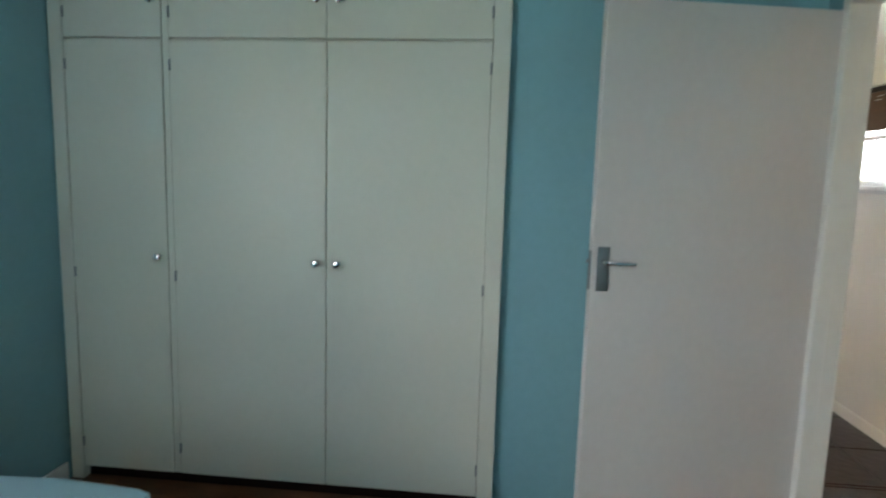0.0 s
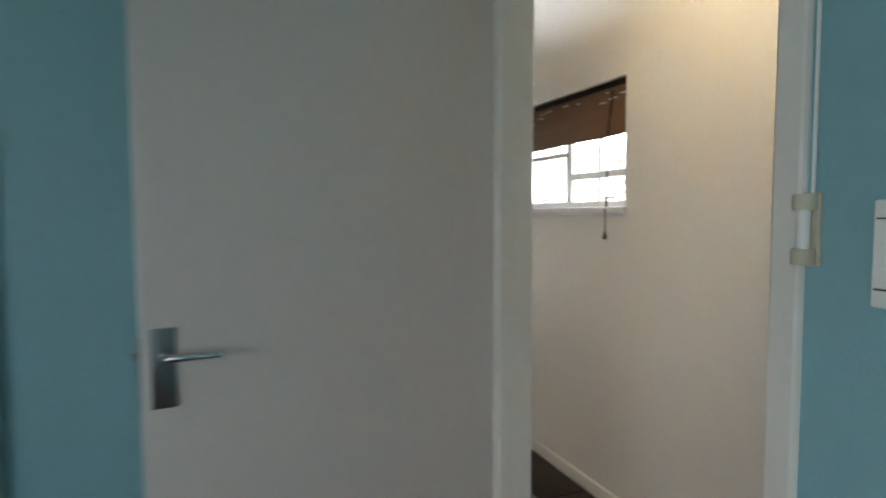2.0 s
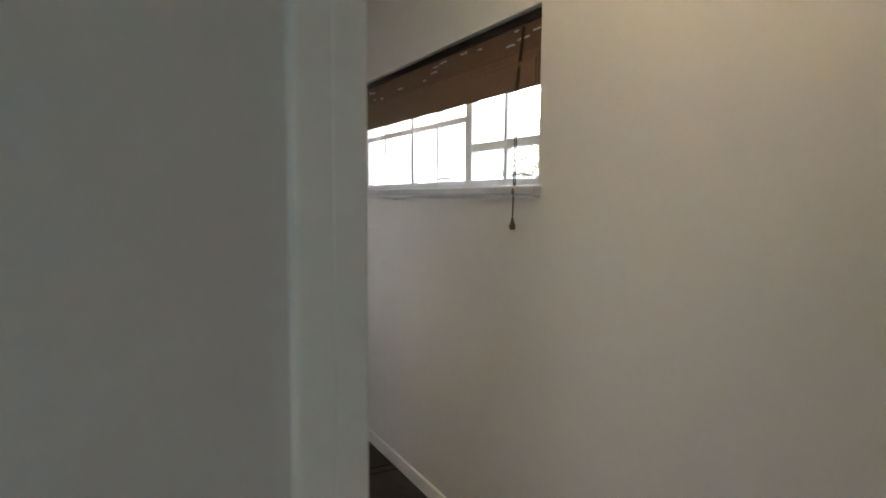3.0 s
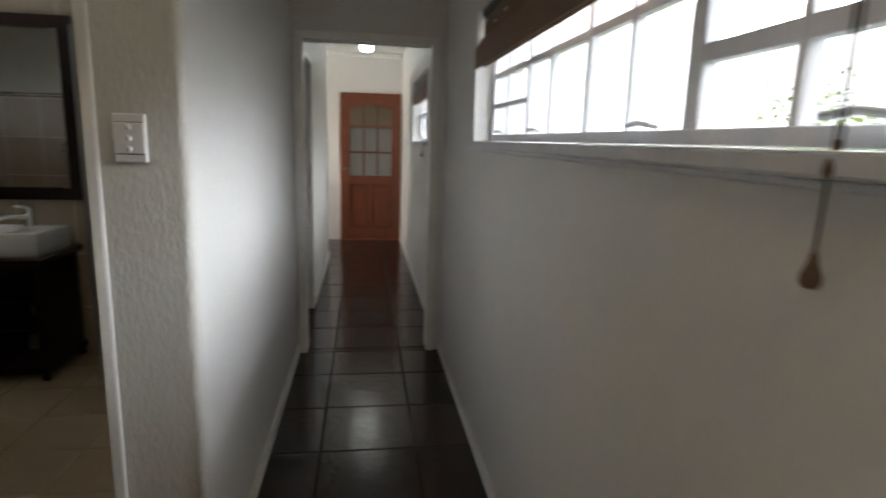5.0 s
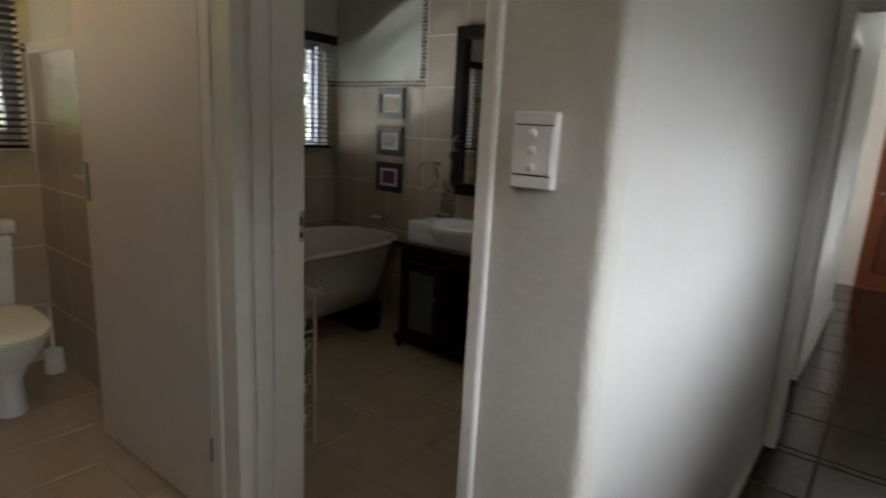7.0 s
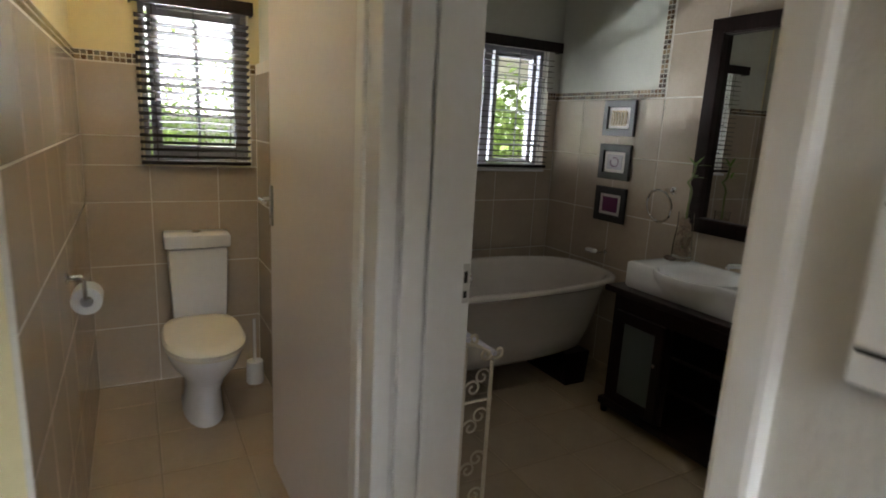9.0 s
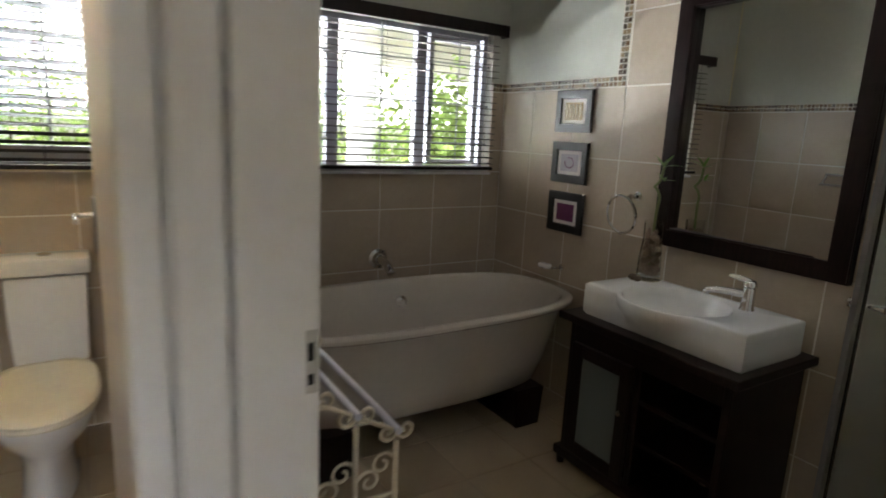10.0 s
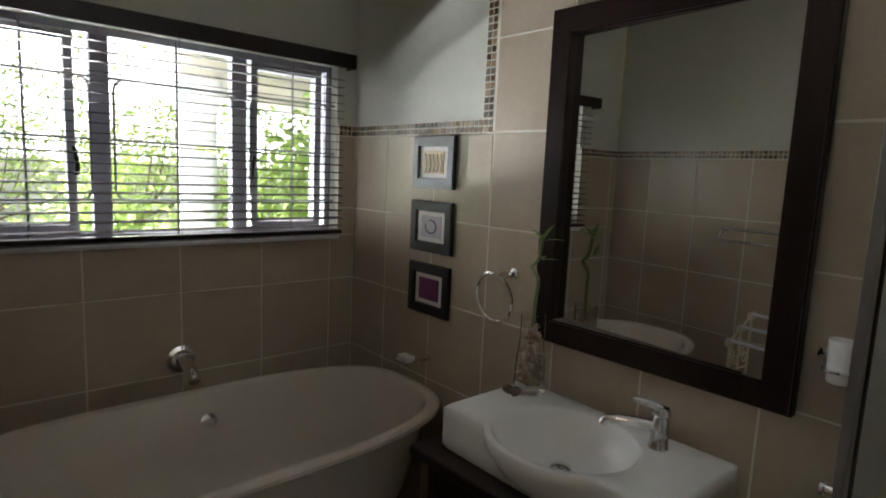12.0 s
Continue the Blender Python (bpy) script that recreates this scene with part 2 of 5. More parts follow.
def wall(name, mat, along, a0, a1, b0, b1, z0, z1, openings=(), label=""):
    """A wall along x or y from a0 to a1, b0 to b1 thick, with openings (start, end, bottom, top)."""
    rows, at = [], a0
    for s, e, lo, hi in sorted(openings):
        rows.append((at, s, z0, z1))
        if lo > z0:
            rows.append((s, e, z0, lo))
        if hi < z1:
            rows.append((s, e, hi, z1))
        at = e
    rows.append((at, a1, z0, z1))
    out = []
    for s, e, lo, hi in rows:
        if e - s > 1e-4:
            out.append((s, b0, lo, e, b1, hi) if along == "x" else (b0, s, lo, b1, e, hi))
    return structure(name, mat, out, label)


# ---- plan ----
EAST, WESTP = 0.75, -0.208          # passage walls
ARCH, FAR = 4.477, 8.86             # passage frame and far door
BEDX, BEDN = -0.27, 0.56            # bedroom walls at the door
NORTH, WEST, SOUTH = 4.60, -3.56, 2.65   # bathroom
TOIW, TOIS, TOIN = -3.62, 1.67, 2.52     # toilet
TOP = 2.65

# ---- large structure ----
# passage
wall("wall_passage_east", CREAM, "y", -1.2, FAR + 0.9, EAST, EAST + 0.24, 0, TOP, [(1.177, 3.463, 1.42, 2.03), (5.6, 7.0, 1.42, 2.03)], "cream plastered passage wall with window openings")
wall("wall_lobby_south", CREAM, "x", BEDX, EAST, -1.3, -1.2, 0, TOP)
wall("wall_bedroom_east", BLUE, "y", -3.6, 0.92, BEDX, -0.195, 0, TOP, [(-0.40, 0.415, 0, 2.06)], "blue painted bedroom wall beside the door")
wall("wall_lobby_west", CREAM, "y", -1.2, 1.0, -0.195, -0.175, 0, TOP, [(-0.40, 0.415, 0, 2.06)], "cream plastered lobby wall")
wall("wall_alcove_south", CREAM, "x", -1.60, -0.195, 0.925, 1.0, 0, TOP)
# wall end beside the bathroom opening, its outer corner worn round
bm = bmesh.new()
outline = [(-0.42, 2.40), (-0.42, 2.25)] + [(WESTP - 0.022 + 0.022 * math.sin(a * math.pi / 12), 2.272 - 0.022 * math.cos(a * math.pi / 12)) for a in range(7)]
outline += [(WESTP, 2.30), (WESTP - 0.12, 2.30), (WESTP - 0.12, 2.40)]
low, high = [bm.verts.new((x, y, 0)) for x, y in outline], [bm.verts.new((x, y, TOP)) for x, y in outline]
bm.faces.new(low)
bm.faces.new(high[::-1])
for k in range(len(outline)):
    bm.faces.new((low[k], low[k - 1], high[k - 1], high[k]))
tagged(part("wall_switch", bm, LUMPY, None, smooth=True), "rough cream plastered wall end with switch", "wall", kind="structure")
wall("wall_passage_west", CREAM, "y", 2.30, ARCH, WESTP - 0.12, WESTP, 0, TOP, (), "cream plastered passage wall")
wall("wall_arch", CREAM, "x", WESTP - 0.12, EAST, ARCH, ARCH + 0.13, 0, TOP, [(-0.198, 0.705, 0, 2.076)], "cream plastered wall over the passage frame")
wall("wall_hall_west", CREAM, "y", ARCH + 0.13, 7.7, -0.32, -0.20, 0, TOP, [(4.75, 5.55, 0, 2.05)], "cream plastered hall wall")
wall("wall_hall_north", CREAM, "x", -1.6, EAST, FAR + 0.07, FAR + 0.19, 0, TOP, [(-0.10, 0.74, 0, 2.05)], "cream plastered end wall round the far door")
wall("wall_hall_side", CREAM, "y", 7.6, FAR + 0.1, -1.7, -1.6, 0, TOP, [(7.80, 8.70, 0.9, 2.05)])
wall("wall_hall_back", CREAM, "x", -1.6, -0.32, 7.6, 7.7, 0, TOP)
# bathroom and toilet
wall("wall_bath_north", BATHPAINT, "x", WEST - 0.24, WESTP, NORTH + 0.012, NORTH + 0.13, 0, TOP, (), "pale green painted bathroom wall over tiles")
wall("wall_bath_west", BATHPAINT, "y", SOUTH, NORTH + 0.012, WEST - 0.24, WEST - 0.012, 0, TOP, [(3.03, 4.50, 1.235, 2.05)], "pale green painted bathroom wall with window")
wall("wall_bath_south", BATHPAINT, "x", WEST - 0.012, -1.45, TOIN + 0.012, SOUTH - 0.012, 0, TOP, (), "partition wall between bathroom and toilet")
wall("wall_bath_lintel", CREAM, "x", -1.45, -0.42, 2.28, 2.42, 2.06, TOP)
wall("wall_toilet_west", YELLOWPAINT, "y", TOIS - 0.34, SOUTH - 0.001, TOIW - 0.24, TOIW - 0.012, 0, TOP, [(1.955, 2.485, 1.22, 2.05)], "cream painted toilet wall with window")
wall("wall_toilet_south", YELLOWPAINT, "x", TOIW - 0.012, -1.60, TOIS - 0.34, TOIS - 0.012, 0, TOP, (), "cream painted toilet wall over tiles")
wall("wall_toilet_front", CREAM, "y", 1.0, TOIN + 0.012, -1.60, -1.45, 0, TOP, [(1.48, 2.44, 0, 2.06)], "wall strip between the toilet and bathroom doors")
# bedroom
wall("wall_bedroom_north", BLUE, "x", -3.35, BEDX, BEDN, 0.92, 0, TOP, [(-3.35, -1.432, 0, TOP)], "blue painted bedroom wall beside the cupboards")
wall("wall_bedroom_back", BLUE, "x", -3.47, -0.195, 0.92, 0.925, 0, TOP)
wall("wall_bedroom_west", BLUE, "y", -3.6, 0.92, -3.59, -3.35, 0, TOP, [(-3.2, -1.4, 0.9, 2.1)], "blue painted bedroom side wall")
wall("wall_bedroom_south", BLUE, "x", -3.47, -0.195, -3.84, -3.6, 0, TOP)
structure("ceiling_passage", CEILING, [(-1.60, -1.3, TOP, EAST + 0.24, FAR + 0.2, TOP + 0.1)])
structure("ceiling_hall", CEILING, [(-1.6, ARCH + 0.13, 2.585, EAST, FAR + 0.07, TOP)], "white painted hall ceiling")
structure("ceiling_bathroom", CEILING, [(-3.9, 0.93, TOP + 0.002, -1.602, NORTH + 0.13, TOP + 0.1)])
structure("ceiling_bedroom", CEILING, [(-3.5, -3.84, TOP + 0.004, -0.2, 0.92, TOP + 0.1)])
structure("floor_base", DARKGROUT, [(-3.9, -3.9, -0.2, EAST + 0.24, FAR + 0.2, -0.014)], "dark screed under the floors")
structure("floor_bedroom", BEDFLOOR, [(-3.35, -3.6, -0.013, BEDX + 0.07, 0.92, 0)], "reddish brown wooden bedroom floor")

# ---- trims and frames ----


def skirting(rows, name="baseboard"):
    for row in rows:
        bm = bmesh.new()
        box(bm, *row, bevel=0.004)
        tagged(part(name, bm, WHITE), "white painted skirting board along the wall", "skirting", kind="structure")


skirting([(EAST - 0.014, -1.2, 0, EAST, ARCH - 0.03, 0.07), (WESTP, 2.262, 0, WESTP + 0.014, ARCH - 0.03, 0.07),
          (EAST - 0.014, ARCH + 0.17, 0, EAST, FAR, 0.07), (-0.20, 5.62, 0, -0.186, 7.7, 0.07), (-0.175, 0.47, 0, -0.161, 1.0, 0.07),
          (-3.35, -3.6, 0, -3.336, 0.50, 0.09)])


def door_frame(name, along, a0, a1, b0, b1, top, face=0.05, proud=0.012, label="white painted steel door frame"):
    """A frame round an opening a0..a1 in a wall b0..b1 thick; face wide on both sides of the wall."""
    ob = thing(name, label, "door frame", kind="structure")
    for nm, s, e, lo, hi in (("jamb", a0 - face, a0, 0, top + face), ("jamb", a1, a1 + face, 0, top + face), ("head", a0, a1, top, top + face)):
        bm = bmesh.new()
        for p, q in ((b0 - proud, b0 + 0.045), (b1 - 0.045, b1 + proud)):
            box(bm, *((s, p, lo, e, q, hi) if along == "x" else (p, s, lo, q, e, hi)), bevel=0.006)
        i, o = (s + 0.012, e - 0.012)
        if nm == "head":
            i, o, lo2, hi2 = s, e, lo + 0.012, hi - 0.012
        else:
            lo2, hi2 = lo, hi - 0.012
        box(bm, *((i, b0 + 0.03, lo2, o, b1 - 0.03, hi2) if along == "x" else (b0 + 0.03, i, lo2, b1 - 0.03, o, hi2)))
        part(nm, bm, WHITE, ob)
    return ob


door_frame("door_frame_1", "y", -0.385, 0.405, BEDX, -0.187, 2.045, 0.045, 0.010)
door_frame("door_frame_2", "x", -0.148, 0.655, ARCH, ARCH + 0.13, 2.026, 0.05, 0.014)
door_frame("door_frame_3", "y", 1.525, 2.39, -1.60, -1.45, 2.045, 0.048, 0.012)
door_frame("door_frame_4", "y", 4.80, 5.50, -0.32, -0.20, 2.0, 0.05, 0.012)
# bathroom entry: a pressed steel jamb on each side of the opening
entry = thing("door_frame_5", "white painted steel bathroom door frame", "door frame", kind="structure")
boxes("jamb", WHITE, entry, [(-1.45, 2.452, 0, -1.428, 2.515, 2.10), (-1.45, 2.528, 0, -1.437, 2.652, 2.06)], 0.005)
boxes("jamb", WHITE, entry, [(-0.446, 2.238, 0, -0.414, 2.268, 2.10), (-0.436, 2.268, 0, -0.421, 2.40, 2.06)], 0.006)
keep = boxes("strike_plate", WORNSTEEL, entry, [(-1.440, 2.628, 1.045, -1.4358, 2.648, 1.150)], 0.001, "worn painted steel strike plate")
# dark blocks on the plate paint the shade inside its two holes
boxes("keeper_hole_shade", DARKGROUT, keep, [(-1.4365, 2.631, 1.060, -1.4350, 2.641, 1.078), (-1.4365, 2.631, 1.10, -1.4350, 2.641, 1.130)])
strike = boxes("strike_plate", STEEL, entry, [(-0.222, -0.392, 1.02, -0.19, -0.3835, 1.16)], 0.001)


def lever_handle(parent, m, plate_h=0.16):
    """A lock plate with a lever; local x along the lever, z up, y out of the leaf."""
    bm = bmesh.new()
    box(bm, -0.022, 0, -plate_h / 2, 0.022, 0.007, plate_h / 2, bevel=0.003)
    lathe(bm, [(0.006, 0), (0.006, 0.010)], 10, pose(0, 0.001, -plate_h * 0.28, -90))
    bm.transform(m)
    plate = part("handle_plate", bm, STEEL, parent, "brushed steel lock plate", True)
    bm = bmesh.new()
    tube(bm, [(0, 0.005, 0.028), (0, 0.040, 0.028), (0.010, 0.050, 0.028), (0.035, 0.052, 0.027), (0.10, 0.050, 0.025)], [0.010, 0.009, 0.009, 0.008, 0.007], 10)
    bm.transform(m)
    part("lever", bm, CHROME, plate, "shiny steel lever", True)


def plain_leaf(name, w, h, mat, label):
    """A flush door leaf with its hinge at the origin, reaching towards -x, its face towards -y."""
    ob = thing(name, label, "door", kind="structure")
    bm = bmesh.new()
    box(bm, -w, 0, 0.012, 0, 0.040, h, bevel=0.003)
    part("leaf", bm, mat, ob)
    for z in (0.25, h - 0.25):
        bm = bmesh.new()
        lathe(bm, [(0.007, 0), (0.007, 0.09)], 10, pose(0.004, -0.004, z))
        part("hinge", bm, STEEL, ob, "", True)
    return ob


bed_door = plain_leaf("door_1", 0.860, 2.035, DOORPAINT, "white painted flush door standing open against the wall")
lever_handle(bed_door, pose(-0.820, 0, 1.107, 0, 0, 0) @ Matrix.Diagonal((1, -1, 1, 1)))
bm = bmesh.new()
box(bm, -0.863, 0.010, 1.03, -0.859, 0.030, 1.17)
box(bm, -0.872, 0.014, 1.125, -0.861, 0.026, 1.140)
part("lock_edge", bm, STEEL, bed_door)
bed_door.matrix_basis = pose(-0.268, 0.440, 0, 0, 0, 10.5)
toi_door = plain_leaf("door_2", 0.905, 2.035, DOORPAINT, "white painted flush toilet door standing open")
lever_handle(toi_door, pose(-0.875, 0, 1.155) @ Matrix.Diagonal((1, -1, 1, 1)))
toi_door.matrix_basis = pose(-1.622, 2.395, 0, 0, 0, 1.6)
hall_door = plain_leaf("door_4", 0.70, 2.0, DOORPAINT, "white painted closed hall door")
hall_door.matrix_basis = pose(-0.285, 4.80, 0, 0, 0, -90)

# panelled wood door at the end of the hall
far_door = thing("door_3", "varnished red-brown wooden door with nine glass panes", "door", kind="structure")
fx0, fx1, fy = -0.095, 0.735, FAR
boxes("door_frame", REDWOOD, far_door, [(fx0 - 0.005, fy, 0, fx0 + 0.045, fy + 0.12, 2.05), (fx1 - 0.05, fy - 0.02, 0, fx1, fy + 0.12, 2.05), (fx0, fy, 2.0, fx1, fy + 0.12, 2.05)], 0.004)
L, R = -0.055, 0.690
boxes("stile", REDWOOD, far_door, [(L, fy + 0.01, 0.02, L + 0.085, fy + 0.055, 2.0)], 0.004)
boxes("stile", REDWOOD, far_door, [(R - 0.085, fy + 0.01, 0.02, R, fy + 0.055, 2.0)], 0.004)
boxes("threshold", REDWOOD, far_door, [(fx0 + 0.045, fy - 0.01, 0, fx1 - 0.05, fy + 0.12, 0.02)], 0.004)
for z0, z1 in ((0.02, 0.18), (0.80, 0.92), (1.90, 2.0)):
    boxes("rail", REDWOOD, far_door, [(L + 0.085, fy + 0.012, z0, R - 0.085, fy + 0.053, z1)], 0.004)
gx0, gx1 = L + 0.085, R - 0.085
for z in (1.245, 1.60):
    boxes("glazing_bar", REDWOOD, far_door, [(gx0, fy + 0.015, z - 0.013, gx1, fy + 0.050, z + 0.013)], 0.003)
for k in (1, 2):
    x = gx0 + (gx1 - gx0) * k / 3
    boxes("glazing_bar", REDWOOD, far_door, [(x - 0.012, fy + 0.017, 0.92, x + 0.012, fy + 0.048, 1.90)], 0.003)
bm = bmesh.new()
arch = [(gx0 + (gx1 - gx0) * k / 16, 1.83 + 0.065 * math.sin(math.pi * k / 16) ** 0.7) for k in range(17)]
front, rear = [[bm.verts.new((x, y, z)) for x, z in arch + [(gx1, 1.905), (gx0, 1.905)]] for y in (fy + 0.013, fy + 0.052)]
bm.faces.new(front)
bm.faces.new(rear[::-1])
for k in range(len(front)):
    bm.faces.new((front[k], front[k - 1], rear[k - 1], rear[k]))
part("arched_head", bm, REDWOOD, far_door, "curved wooden head over the top panes")
boxes("mullion", REDWOOD, far_door, [((gx0 + gx1) / 2 - 0.035, fy + 0.014, 0.18, (gx0 + gx1) / 2 + 0.035, fy + 0.050, 0.80)], 0.003)
for x0, x1 in ((gx0, (gx0 + gx1) / 2 - 0.035), ((gx0 + gx1) / 2 + 0.035, gx1)):
    boxes("panel", REDWOOD, far_door, [(x0, fy + 0.042, 0.18, x1, fy + 0.050, 0.80), (x0 + 0.035, fy + 0.032, 0.215, x1 - 0.035, fy + 0.046, 0.765)], 0.004)
# dark mouldings put the shade of the panel recess into the colour
for x0, x1 in ((gx0, (gx0 + gx1) / 2 - 0.035), ((gx0 + gx1) / 2 + 0.035, gx1)):
    boxes("moulding", DARKWOOD, far_door, [(x0, fy + 0.020, 0.18, x0 + 0.010, fy + 0.042, 0.80), (x1 - 0.010, fy + 0.020, 0.18, x1, fy + 0.042, 0.80), (x0 + 0.010, fy + 0.020, 0.18, x1 - 0.010, fy + 0.042, 0.190), (x0 + 0.010, fy + 0.020, 0.790, x1 - 0.010, fy + 0.042, 0.80)], 0.002, "dark strip for the shade round the panel")
zs = (0.92, 1.245, 1.60, 1.90)
for i in range(3):
    for k in range(3):
        x0, x1 = gx0 + (gx1 - gx0) * k / 3, gx0 + (gx1 - gx0) * (k + 1) / 3
        ob = boxes("pane", CLEAR, far_door, [(x0, fy + 0.030, zs[i], x1, fy + 0.034, zs[i + 1])])
        ob.visible_shadow = False
bm = bmesh.new()
lathe(bm, [(0.022, 0), (0.012, 0.02), (0.012, 0.035), (0.024, 0.05), (0.018, 0.065)], 14, pose(L + 0.04, fy + 0.012, 1.02, 90))
part("door_knob", bm, CHROME, far_door, "small brass-coloured door knob", True)
# curtain behind the panes: a pleated sheet
bm = bmesh.new()
cols = 60
grid = [[bm.verts.new((gx0 - 0.02 + (gx1 - gx0 + 0.04) * i / cols, fy + 0.10 + 0.014 * math.sin(i * 1.25) + 0.004 * math.sin(i * 3.1 + j), 0.86 + 0.72 * j / 6)) for j in range(7)] for i in range(cols + 1)]
for i in range(cols):
    for j in range(6):
        bm.faces.new((grid[i][j], grid[i + 1][j], grid[i + 1][j + 1], grid[i][j + 1]))
bmesh.ops.solidify(bm, geom=bm.faces[:], thickness=0.002)
curtain = part("door_curtain", bm, CURTAIN, None, smooth=True)
tagged(curtain, "white pleated half curtain behind the door panes", "curtain")
bm = bmesh.new()
tube(bm, [(gx0 - 0.03, fy + 0.10, 1.575), (gx1 + 0.03, fy + 0.10, 1.575)], 0.006)
part("curtain_rod", bm, STEEL, curtain, "", True)

# coved cornice in the hall
for x, sgn in ((-0.20, 1), (EAST, -1)):
    bm = bmesh.new()
    tube(bm, [(x + sgn * 0.0, ARCH + 0.13, 2.575), (x, FAR + 0.07, TOP - 0.01)], 0.055, 12)
    tagged(part("trim_cornice", bm, CEILING, None, smooth=True), "white plaster cornice", "cornice", kind="structure")
bm = bmesh.new()
tube(bm, [(-0.4, FAR + 0.07, 2.575), (EAST, FAR + 0.07, 2.575)], 0.055, 12)
tagged(part("trim_cornice", bm, CEILING, None, smooth=True), "white plaster cornice", "cornice", kind="structure")

# hall ceiling lamp
def glow(name, color, strength):
    mat = bpy.data.materials.new(name)
    mat.use_nodes = True
    b = mat.node_tree.nodes["Principled BSDF"]
    b.inputs["Emission Color"].default_value, b.inputs["Emission Strength"].default_value = (*color, 1), strength
    return mat


GLOW = glow("lamp_glow", (0.95, 1.0, 0.97), 9.0)
SPOTGLOW = glow("spot_bulb_glow", (1.0, 0.93, 0.84), 45.0)


def ceiling_lamp(x, y, z, label, r=0.085):
    ob = thing("ceiling_lamp", label, "lamp", (x, y, z))
    bm = bmesh.new()
    lathe(bm, [(r * 0.75, -0.035), (r * 0.8, -0.02), (r * 0.8, 0.0)], 24, pose(x, y, z))
    part("base", bm, CHROME, ob, "", True)
    bm = bmesh.new()
    lathe(bm, [(0.004, -0.125), (r * 0.5, -0.118), (r * 0.85, -0.095), (r, -0.065), (r * 0.8, -0.036)], 24, pose(x, y, z))
    part("globe", bm, GLOW, ob, "glowing ribbed glass bowl", True)


ceiling_lamp(0.255, 8.02, 2.585, "lit glass bowl lamp on the hall ceiling")
lamp("hall_bulb", "POINT", pose(0.255, 8.02, 2.40), 1.3, (0.95, 1.0, 0.96), radius=0.06)
ceiling_lamp(0.25, 0.55, TOP, "lit warm bowl lamp on the lobby ceiling")
lamp("lobby_bulb", "POINT", pose(0.25, 0.55, TOP - 0.2), 3.2, (1.0, 0.70, 0.30), radius=0.06)
ceiling_lamp(-2.7, 2.15, TOP, "lit warm bowl lamp on the toilet ceiling")
lamp("toilet_bulb", "POINT", pose(-2.7, 2.15, TOP - 0.2), 4.0, (1.0, 0.66, 0.24), radius=0.06)

# three small spots on a bar under the bathroom ceiling
spot = thing("ceiling_lamp", "chrome ceiling bar with three small lit spots", "lamp", (-1.9, 3.4, TOP))
boxes("base", CHROME, spot, [(-2.3, 3.38, TOP - 0.02, -1.5, 3.42, TOP)], 0.004)
for x in (-2.25, -1.9, -1.55):
    bm = bmesh.new()
    lathe(bm, [(0.022, -0.075), (0.03, -0.07), (0.028, -0.02), (0.01, -0.018)], 16, pose(x, 3.4, TOP))
    cup_ = part("spot_cup", bm, CHROME, spot, "", True)
    bm = bmesh.new()
    lathe(bm, [(0.004, -0.082), (0.016, -0.079), (0.021, -0.0755)], 16, pose(x, 3.4, TOP))
    part("bulb", bm, SPOTGLOW, cup_, "lit bulb", True)
    lamp("bath_spot", "POINT", pose(x, 3.4, TOP - 0.12), 0.12, (1.0, 0.80, 0.58), radius=0.022)

# ---- passage window ----


def steel_window(name, x0, x1, y0, y1, z0, z1, bars, label, sill_x, mat=FRAMEPAINT):
    """A glazed window across x0..x1 with bars as (y, z from, z to, width) uprights and (z, y from, y to, width) cross bars."""
    ob = thing(name, label, "window", kind="structure")
    f = 0.03
    boxes("window_frame", mat, ob, [(x0, y0, z0, x1, y0 + f, z1), (x0, y1 - f, z0, x1, y1, z1), (x0, y0 + f, z0, x1, y1 - f, z0 + f), (x0, y0 + f, z1 - f, x1, y1 - f, z1)], 0.003)
    ups, cross = bars
    for y, a, b, w in ups:
        boxes("mullion", mat, ob, [(x0 + 0.003, y - w / 2, a, x1 - 0.003, y + w / 2, b)], 0.003)
    for z, a, b, w in cross:
        boxes("glazing_bar", mat, ob, [(x0 + 0.006, a, z - w / 2, x1 - 0.006, b, z + w / 2)], 0.003)
    ys = [y0 + f] + sorted(u[0] for u in ups if u[3] > 0.045) + [y1 - f]
    xm = (x0 + x1) / 2
    for a, b in zip(ys, ys[1:]):
        pane = boxes("pane", CLEAR, ob, [(xm - 0.002, a, z0 + 0.02, xm + 0.002, b, z1 - 0.02)])
        pane.visible_shadow = False
    return ob


win1 = steel_window("window_1", 0.835, 0.875, 1.177, 3.463, 1.44, 2.03,
                    ([(1.49, 1.46, 2.02, 0.020), (1.757, 1.45, 2.02, 0.05), (2.03, 1.46, 2.02, 0.014), (2.29, 1.46, 2.02, 0.028), (2.62, 1.46, 2.02, 0.014), (2.88, 1.46, 2.02, 0.028), (3.18, 1.46, 2.02, 0.016)],
                     [(1.605, 1.20, 1.735, 0.034), (1.735, 1.78, 3.44, 0.024), (1.60, 2.90, 3.44, 0.018)]), "white steel window with many panes over the passage", 0.75)
boxes("window_sill", SILL, win1, [(0.722, 1.16, 1.405, 0.835, 3.48, 1.438)], 0.006, "grey-white painted sill")
boxes("window_sill", SILL, win1, [(0.740, 1.165, 1.393, 0.752, 3.475, 1.406)], 0.004, "grey-white painted moulding")
for y in (1.30, 1.86, 2.66, 3.2):
    bm = bmesh.new()
    tube(bm, [(0.83, y, 1.475), (0.815, y, 1.478), (0.812, y + 0.05, 1.485), (0.815, y + 0.11, 1.48)], 0.006, 8)
    part("stay", bm, FRAMEPAINT, win1, "white painted window stay", True)
